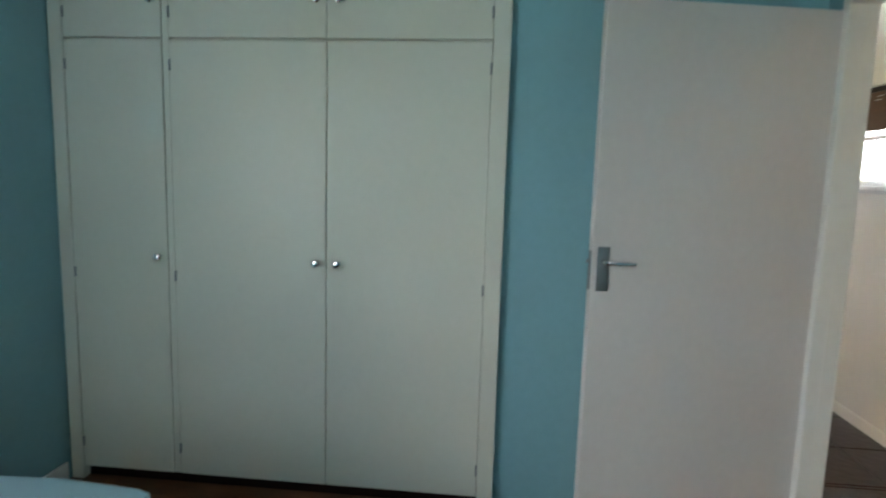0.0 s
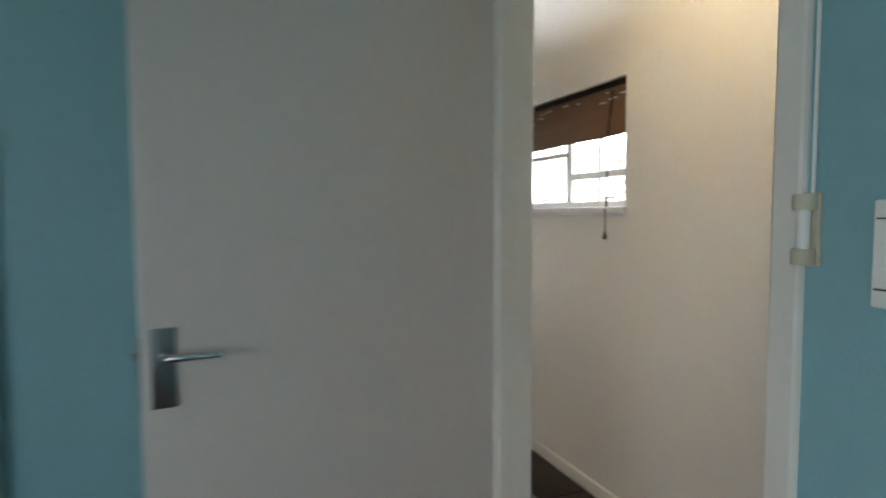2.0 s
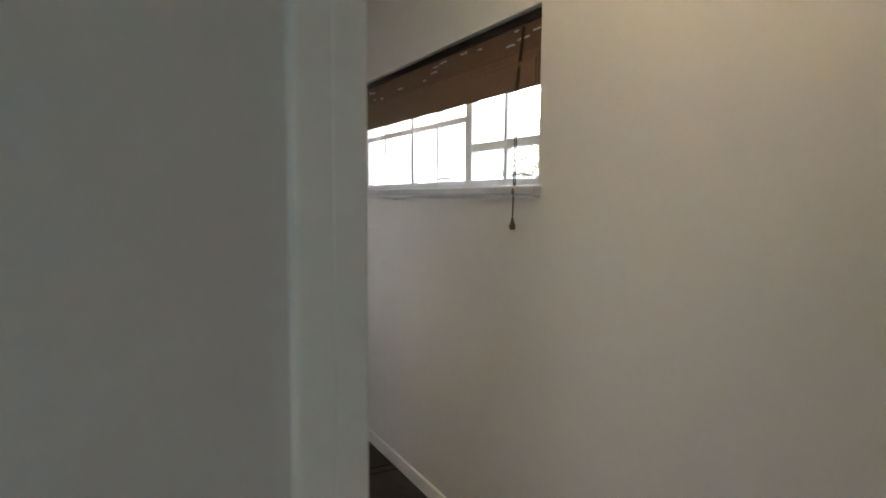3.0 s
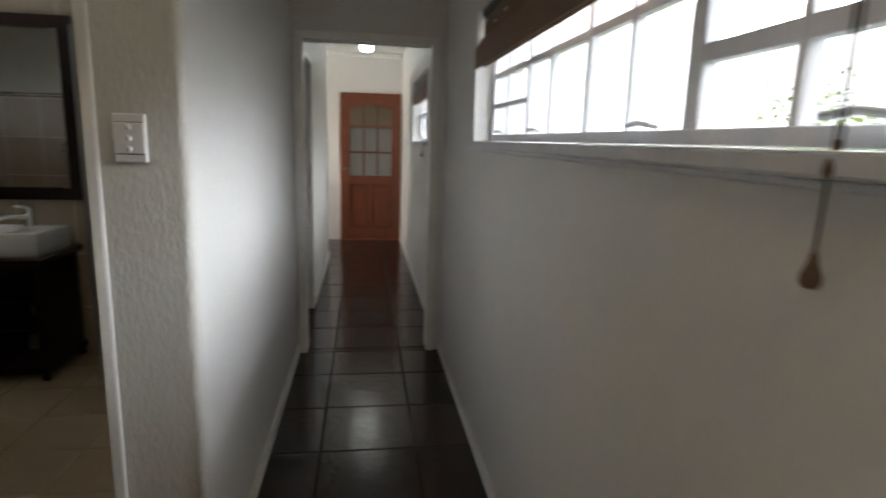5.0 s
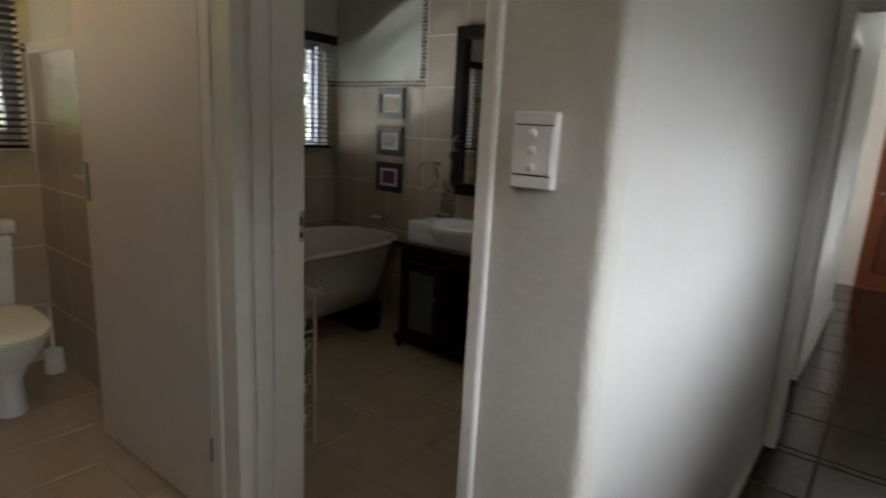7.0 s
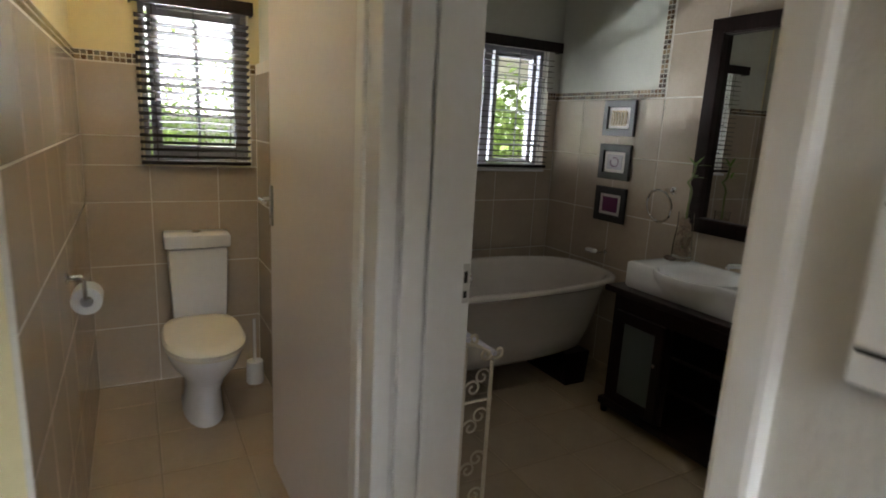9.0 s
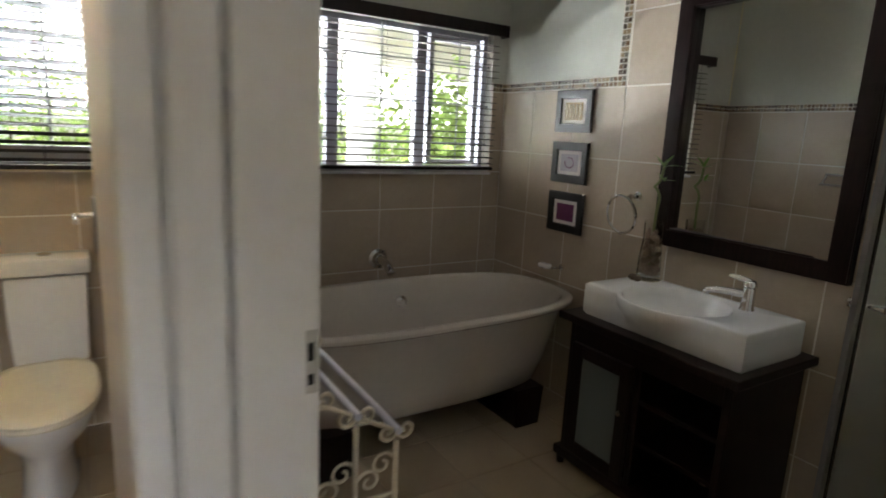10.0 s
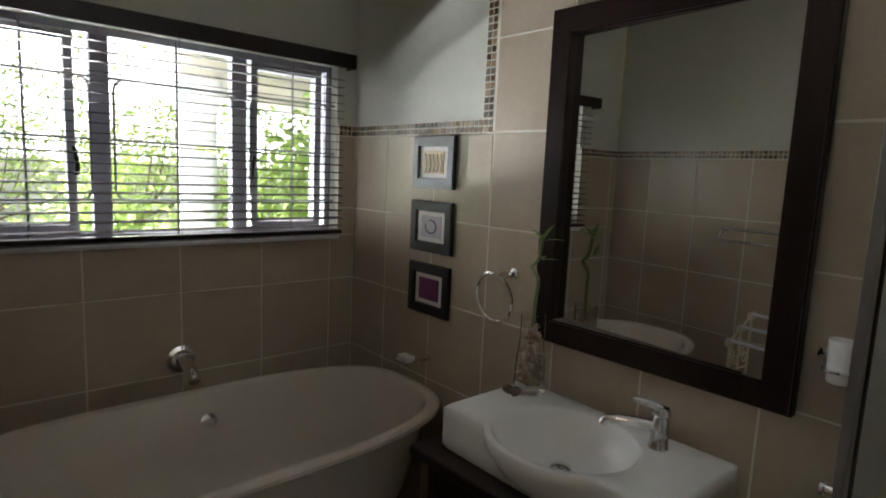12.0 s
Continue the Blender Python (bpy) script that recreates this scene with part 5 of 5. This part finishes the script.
def shrub(name, x, y, z0, height, radius, count, seed, label, category="shrub", trunk=0.3):
    """A tree or shrub: a tapered trunk, forked limbs and a crown of many small leaves in uneven clumps."""
    rng = random.Random(seed)
    ob = thing(name, label, category, (x, y, z0))
    bm = bmesh.new()
    tips = []
    top = z0 + height * trunk
    tube(bm, [(x, y, z0), (x + 0.03, y, z0 + height * trunk * 0.5), (x, y + 0.04, top)], [0.05 * height / 2, 0.042 * height / 2, 0.035 * height / 2], 8)
    for i in range(9):
        a, e = rng.uniform(0, 6.28), rng.uniform(0.25, 1.2)
        d = Vector((math.cos(a) * math.cos(e), math.sin(a) * math.cos(e), math.sin(e)))
        reach = radius * rng.uniform(0.55, 1.0)
        p = Vector((x, y + 0.04, top))
        mid, end = p + d * reach * 0.5 + Vector((0, 0, 0.05)), p + Vector((d.x * reach, d.y * reach, d.z * height * (1 - trunk) * 0.8))
        tube(bm, [p, mid, end], [0.012 * height / 2, 0.007 * height / 2, 0.003], 6)
        tips += [mid, end, (mid + end) / 2]
    part("trunk", bm, BARK, ob, "", True)
    verts, faces = [], []
    for i in range(count * 3 // 2):
        c = rng.choice(tips) + Vector((rng.gauss(0, 0.22), rng.gauss(0, 0.22), rng.gauss(0, 0.22))) * radius * 1.3
        m = Euler((rng.uniform(-0.9, 0.9), rng.uniform(-0.9, 0.9), rng.uniform(0, 6.28))).to_matrix()
        l, w = rng.uniform(0.05, 0.12), rng.uniform(0.018, 0.040)
        b = len(verts)
        for p in ((0, 0, 0), (w, l * 0.45, 0.008), (0, l, -0.012), (-w, l * 0.45, 0.008)):
            verts.append(c + m @ Vector(p))
        faces.append((b, b + 1, b + 2, b + 3))
    me = bpy.data.meshes.new("crown")
    me.from_pydata(verts, [], faces)
    me.materials.append(GREEN)
    crown = new("crown", me)
    crown.parent = ob
    crown.matrix_parent_inverse = ob.matrix_basis.inverted()
    tagged(crown, "many small green leaves", kind="stuff")
    return ob


for i, (x, y, h, r, n) in enumerate(((-4.9, 5.2, 2.3, 0.8, 2600), (-5.6, 5.0, 2.2, 0.8, 2400), (-6.2, 5.9, 2.6, 1.0, 2400), (-10.8, 2.3, 2.6, 0.9, 1500), (-9.4, 1.4, 3.0, 1.2, 1400),
                                     (-7.2, 0.4, 2.4, 1.0, 2000), (-7.6, 4.3, 2.1, 0.7, 1800), (-11.5, 3.4, 3.6, 1.5, 1300), (-10.5, 5.2, 4.2, 1.8, 2600), (-9.5, 0.3, 4.2, 1.8, 2600))):
    shrub("garden_shrub", x, y, -0.25, h, r, n, 20 + i, "leafy green garden shrub outside the window", trunk=0.22)
for i, (x, y, h, r, n) in enumerate(((4.6, 5.2, 2.3, 0.8, 1500), (6.5, 7.6, 3.0, 1.1, 1800))):
    shrub("garden_shrub", x, y, -0.25, h, r, n, 50 + i, "leafy green shrub beyond the passage window", trunk=0.25)
structure("trim_porch_roof", BRICK, [(-1.6, FAR + 0.2, 2.15, 1.4, FAR + 2.6, 2.25)], "pale porch roof beyond the far door")
structure("wall_porch", FACEBRICK, [(-2.4, FAR + 2.6, -0.25, 2.6, FAR + 2.8, 2.6)], "brown brick wall across the porch")
gw = structure("backdrop_garden_wall", BRICK, [(9.0, -14, -0.25, 9.25, 24, 1.75)], "pale plastered garden wall")
gw2 = structure("backdrop_boundary_wall", BRICK, [(-16.3, -14, -0.25, -16.0, 24, 1.5)], "pale plastered boundary wall")

# ---- tiles ----


def tile_mesh(name, w, h, t, mat, bevel=0.0025):
    """A tile in local x and z, its face towards -y, t thick, with an eased edge."""
    bm = bmesh.new()
    lo = [bm.verts.new((x, 0, z)) for x, z in ((0, 0), (w, 0), (w, h), (0, h))]
    mid = [bm.verts.new((x, -t + bevel, z)) for x, z in ((0, 0), (w, 0), (w, h), (0, h))]
    hi = [bm.verts.new((x, -t, z)) for x, z in ((bevel, bevel), (w - bevel, bevel), (w - bevel, h - bevel), (bevel, h - bevel))]
    for a, b in ((lo, mid), (mid, hi)):
        for k in range(4):
            bm.faces.new((a[k], a[(k + 1) % 4], b[(k + 1) % 4], b[k]))
    bm.faces.new(hi)
    return mesh_of(name, bm, mat)


TILES = {}


def lay(parent, turn, a_joints, z_joints, mat, key, t=0.010, gap=0.004, skip=()):
    """Tiles between joint lines along a wall (or floor); turn places local x, z and -y. skip: (a0, a1, z0, z1) left open, tiles cut to it."""
    for a0, a1 in zip(a_joints, a_joints[1:]):
        for z0, z1 in zip(z_joints, z_joints[1:]):
            cells = [(a0, a1, z0, z1)]
            for s in skip:
                out = []
                for c in cells:
                    if c[1] <= s[0] + 1e-4 or c[0] >= s[1] - 1e-4 or c[3] <= s[2] + 1e-4 or c[2] >= s[3] - 1e-4:
                        out.append(c)
                        continue
                    if c[2] < s[2]:
                        out.append((c[0], c[1], c[2], s[2]))
                    if c[3] > s[3]:
                        out.append((c[0], c[1], s[3], c[3]))
                    m0, m1 = max(c[2], s[2]), min(c[3], s[3])
                    if c[0] < s[0]:
                        out.append((c[0], s[0], m0, m1))
                    if c[1] > s[1]:
                        out.append((s[1], c[1], m0, m1))
                cells = out
            for c in cells:
                w, h = c[1] - c[0] - gap, c[3] - c[2] - gap
                if w < 0.01 or h < 0.01:
                    continue
                k = (key, round(w, 4), round(h, 4))
                if k not in TILES:
                    TILES[k] = tile_mesh("tile", w, h, t, mat)
                ob = new("tile", TILES[k])
                ob.parent = parent
                ob.matrix_parent_inverse = parent.matrix_basis.inverted()
                ob.matrix_basis = turn(c[0] + gap / 2, c[2] + gap / 2)


def steps(lo, hi, anchor, size):
    """Joint lines from lo to hi, one of them at anchor."""
    k = math.ceil((lo - anchor) / size - 1e-6)
    out = [lo]
    while anchor + k * size < hi - 0.004:
        if anchor + k * size > lo + 0.004:
            out.append(anchor + k * size)
        k += 1
    return out + [hi]


def backing(name, row):
    ob = boxes(name, GROUT, None, [row])
    return tagged(ob, "pale grout behind the beige wall tiles", "tiling", kind="structure")


zj = [0.0, 0.305, 0.66, 1.012, 1.366, 1.720]
# north wall: face towards -y
bn = backing("wall_tiling_north", (WEST - 0.012, NORTH - 0.0006, 0, WESTP - 0.12, NORTH + 0.012, 1.774))
bn2 = backing("wall_tiling_north_high", (-2.663, NORTH - 0.0006, 1.774, WESTP - 0.12, NORTH + 0.012, TOP))
north_turn = lambda a, z: pose(a, NORTH + 0.006, z)
lay(bn, north_turn, steps(WEST, -0.35, -2.597, 0.337), zj, TILE, "w", 0.008)
lay(bn2, north_turn, steps(-2.605, -0.35, -2.597 + 0.337, 0.337), [1.722, 2.062, 2.40, TOP], TILE, "w", 0.008)
# west wall: face towards +x, local x runs along +y
west_turn = lambda a, z: pose(WEST - 0.006, a, z, 0, 0, 90)
bw1 = backing("wall_tiling_west", (WEST - 0.012, SOUTH, 0, WEST + 0.0006, NORTH - 0.001, 1.215))
bw2 = backing("wall_tiling_west_side", (WEST - 0.012, 4.505, 1.215, WEST + 0.0006, NORTH - 0.001, 1.774))
bw3 = backing("wall_tiling_west_end", (WEST - 0.012, SOUTH, 1.215, WEST + 0.0006, 3.025, 1.774))
lay(bw1, west_turn, steps(SOUTH, NORTH, 3.409, 0.352), zj, TILE, "w", 0.008, skip=[(3.025, 4.505, 1.232, 2.1)])
# south wall of the bathroom: face towards +y
south_turn = lambda a, z: pose(a, SOUTH - 0.006, z, 0, 0, 180)
bs = backing("wall_tiling_south", (WEST, SOUTH - 0.012, 0, -1.455, SOUTH + 0.0006, 1.774))
for a0, a1 in zip(steps(WEST, -1.455, -2.6, 0.337), steps(WEST, -1.455, -2.6, 0.337)[1:]):
    for z0, z1 in zip(zj, zj[1:]):
        k = ("w", round(a1 - a0 - 0.004, 4), round(z1 - z0 - 0.004, 4))
        if k not in TILES:
            TILES[k] = tile_mesh("tile", a1 - a0 - 0.004, z1 - z0 - 0.004, 0.008, TILE)
        ob = new("tile", TILES[k])
        ob.parent = bs
        ob.matrix_basis = south_turn(a1 - 0.002, z0 + 0.002)
# toilet walls
tz = [0.0, 0.335, 0.68, 1.022, 1.365, 1.722]
tw = backing("wall_tiling_toilet", (TOIW - 0.012, TOIS, 0, TOIW + 0.0006, TOIN - 0.001, 1.20))
tw2 = backing("wall_tiling_toilet_side", (TOIW - 0.012, TOIS, 1.20, TOIW + 0.0006, 1.95, 1.776))
tw3 = backing("wall_tiling_toilet_end", (TOIW - 0.012, 2.488, 1.20, TOIW + 0.0006, TOIN - 0.001, 1.776))
lay(tw, lambda a, z: pose(TOIW - 0.006, a, z, 0, 0, 90), steps(TOIS, TOIN, 1.972, 0.337), tz, TILE, "w", 0.008, skip=[(1.95, 2.488, 1.215, 2.1)])
ts = backing("wall_tiling_toilet_south", (TOIW, TOIS - 0.012, 0, -1.605, TOIS + 0.0006, 1.776))
edges_s = steps(TOIW, -1.605, -2.60, 0.337)
for a0, a1 in zip(edges_s, edges_s[1:]):
    for z0, z1 in zip(tz, tz[1:]):
        k = ("w", round(a1 - a0 - 0.004, 4), round(z1 - z0 - 0.004, 4))
        if k not in TILES:
            TILES[k] = tile_mesh("tile", a1 - a0 - 0.004, z1 - z0 - 0.004, 0.008, TILE)
        ob = new("tile", TILES[k])
        ob.parent = ts
        ob.matrix_basis = pose(a1 - 0.002, TOIS - 0.006, z0 + 0.002, 0, 0, 180)
tn = backing("wall_tiling_toilet_north", (TOIW, TOIN - 0.0006, 0, -1.605, TOIN + 0.012, 1.776))
lay(tn, lambda a, z: pose(a, TOIN + 0.006, z), steps(TOIW, -1.605, -2.60, 0.337), tz, TILE, "w", 0.008)

# mosaic bands: small glass tiles in two rows, browns and greys
MOSAIC = [material("mosaic_%s" % n, c, 0.15, vary=0.2, grain=60) for n, c in (("brown", (0.13, 0.075, 0.04)), ("grey", (0.16, 0.145, 0.12)), ("sand", (0.28, 0.21, 0.13)), ("dark", (0.06, 0.04, 0.03)))]


def mosaic(parent, turn, a0, a1, z0, z1, seed, size=0.0265):
    """One mesh a colour of small square tiles over a strip."""
    rng = random.Random(seed)
    sets = [([], []) for _ in MOSAIC]
    na, nz = max(1, round((a1 - a0) / size)), max(1, round((z1 - z0) / size))
    sa, sz = (a1 - a0) / na, (z1 - z0) / nz
    for i in range(na):
        for j in range(nz):
            v, f = sets[rng.choices(range(4), (4, 3, 3, 2))[0]]
            b, g, t = len(v), 0.0014, 0.008 + rng.uniform(-0.0004, 0.0004)
            x0, x1, y0, y1 = a0 + i * sa + g, a0 + (i + 1) * sa - g, z0 + j * sz + g, z0 + (j + 1) * sz - g
            m = turn(0, 0)
            v += [m @ Vector(p) for p in ((x0, 0, y0), (x1, 0, y0), (x1, 0, y1), (x0, 0, y1), (x0 + 0.001, -t, y0 + 0.001), (x1 - 0.001, -t, y0 + 0.001), (x1 - 0.001, -t, y1 - 0.001), (x0 + 0.001, -t, y1 - 0.001))]
            f += [tuple(b + q for q in face) for face in ((4, 5, 6, 7), (0, 1, 5, 4), (1, 2, 6, 5), (2, 3, 7, 6), (3, 0, 4, 7))]
    for mat, (v, f) in zip(MOSAIC, sets):
        if f:
            me = bpy.data.meshes.new("mosaic_tiles")
            me.from_pydata(v, [], f)
            me.materials.append(mat)
            ob = new("mosaic_tiles", me)
            ob.parent = parent
            tagged(ob, "small glossy mosaic tiles", kind="stuff")


mosaic(bn, north_turn, WEST, -2.605, 1.722, 1.772, 1)
mosaic(bn2, north_turn, -2.659, -2.607, 1.776, TOP, 2)
mosaic(bw2, west_turn, 4.507, NORTH, 1.722, 1.772, 3)
mosaic(bw3, west_turn, SOUTH, 3.023, 1.722, 1.772, 4)
mosaic(bs, lambda a, z: pose(a, SOUTH - 0.006, z, 0, 0, 180), 1.457, -WEST, 1.722, 1.772, 5)
mosaic(tw2, lambda a, z: pose(TOIW - 0.006, a, z, 0, 0, 90), TOIS, 1.948, 1.724, 1.774, 6)
mosaic(tw3, lambda a, z: pose(TOIW - 0.006, a, z, 0, 0, 90), 2.49, TOIN, 1.724, 1.774, 7)
mosaic(ts, lambda a, z: pose(a, TOIS - 0.006, z, 0, 0, 180), 1.607, -TOIW, 1.724, 1.774, 8)

# floors: local x along x, local z along y, face up
floor_turn = lambda a, z: pose(a, z, -0.008, -90, 0, 0) @ Matrix.Diagonal((1, 1, -1, 1))


def floor_tiles(name, mat, grout, label, rects, size, anchor, gap, uneven=0.0):
    base = structure(name, grout, [(x0, y0, -0.0135, x1, y1, -0.003) for x0, y0, x1, y1 in rects], label)
    rng = random.Random(9)
    for x0, y0, x1, y1 in rects:
        for a0, a1 in zip(steps(x0, x1, anchor[0], size[0]), steps(x0, x1, anchor[0], size[0])[1:]):
            for b0, b1 in zip(steps(y0, y1, anchor[1], size[1]), steps(y0, y1, anchor[1], size[1])[1:]):
                w, h = a1 - a0 - gap, b1 - b0 - gap
                if w < 0.01 or h < 0.01:
                    continue
                k = (name, round(w, 4), round(h, 4))
                if k not in TILES:
                    bm = bmesh.new()
                    t, e = 0.010, 0.004
                    lo = [bm.verts.new(p) for p in ((0, 0, 0), (w, 0, 0), (w, h, 0), (0, h, 0))]
                    md = [bm.verts.new(p) for p in ((0, 0, t - e), (w, 0, t - e), (w, h, t - e), (0, h, t - e))]
                    hi = [bm.verts.new(p) for p in ((e, e, t), (w - e, e, t), (w - e, h - e, t), (e, h - e, t))]
                    for p, q in ((lo, md), (md, hi)):
                        for j in range(4):
                            bm.faces.new((p[j], p[(j + 1) % 4], q[(j + 1) % 4], q[j]))
                    bm.faces.new(hi)
                    TILES[k] = mesh_of("tile", bm, mat)
                ob = new("tile", TILES[k])
                ob.parent = base
                ob.matrix_basis = pose(a0 + gap / 2, b0 + gap / 2, -0.010 + rng.uniform(-uneven, uneven), rng.uniform(-1, 1) * uneven * 150, rng.uniform(-1, 1) * uneven * 150, 0)


floor_tiles("floor_passage", SLATE, DARKGROUT, "dark slate tiled passage floor", [(-0.13, -1.2, EAST, 1.0), (-1.45, 1.0, EAST, 2.25), (WESTP, 2.25, EAST, ARCH), (-0.20, ARCH, EAST, 7.7), (-1.6, 7.7, EAST, FAR + 0.07)], (0.445, 0.445), (0.475, 4.09), 0.006, 0.0007)
floor_tiles("floor_bathroom", FLOORTILE, FLOORGROUT, "beige tiled bathroom floor", [(WEST, SOUTH, -0.345, NORTH + 0.004), (-1.45, 2.25, -0.42, SOUTH)], (0.345, 0.345), (-2.42, 4.01), 0.005)
floor_tiles("floor_toilet", FLOORTILE, FLOORGROUT, "beige tiled toilet floor", [(TOIW, TOIS, -1.45, TOIN + 0.004)], (0.345, 0.345), (-2.99, 1.935), 0.005)
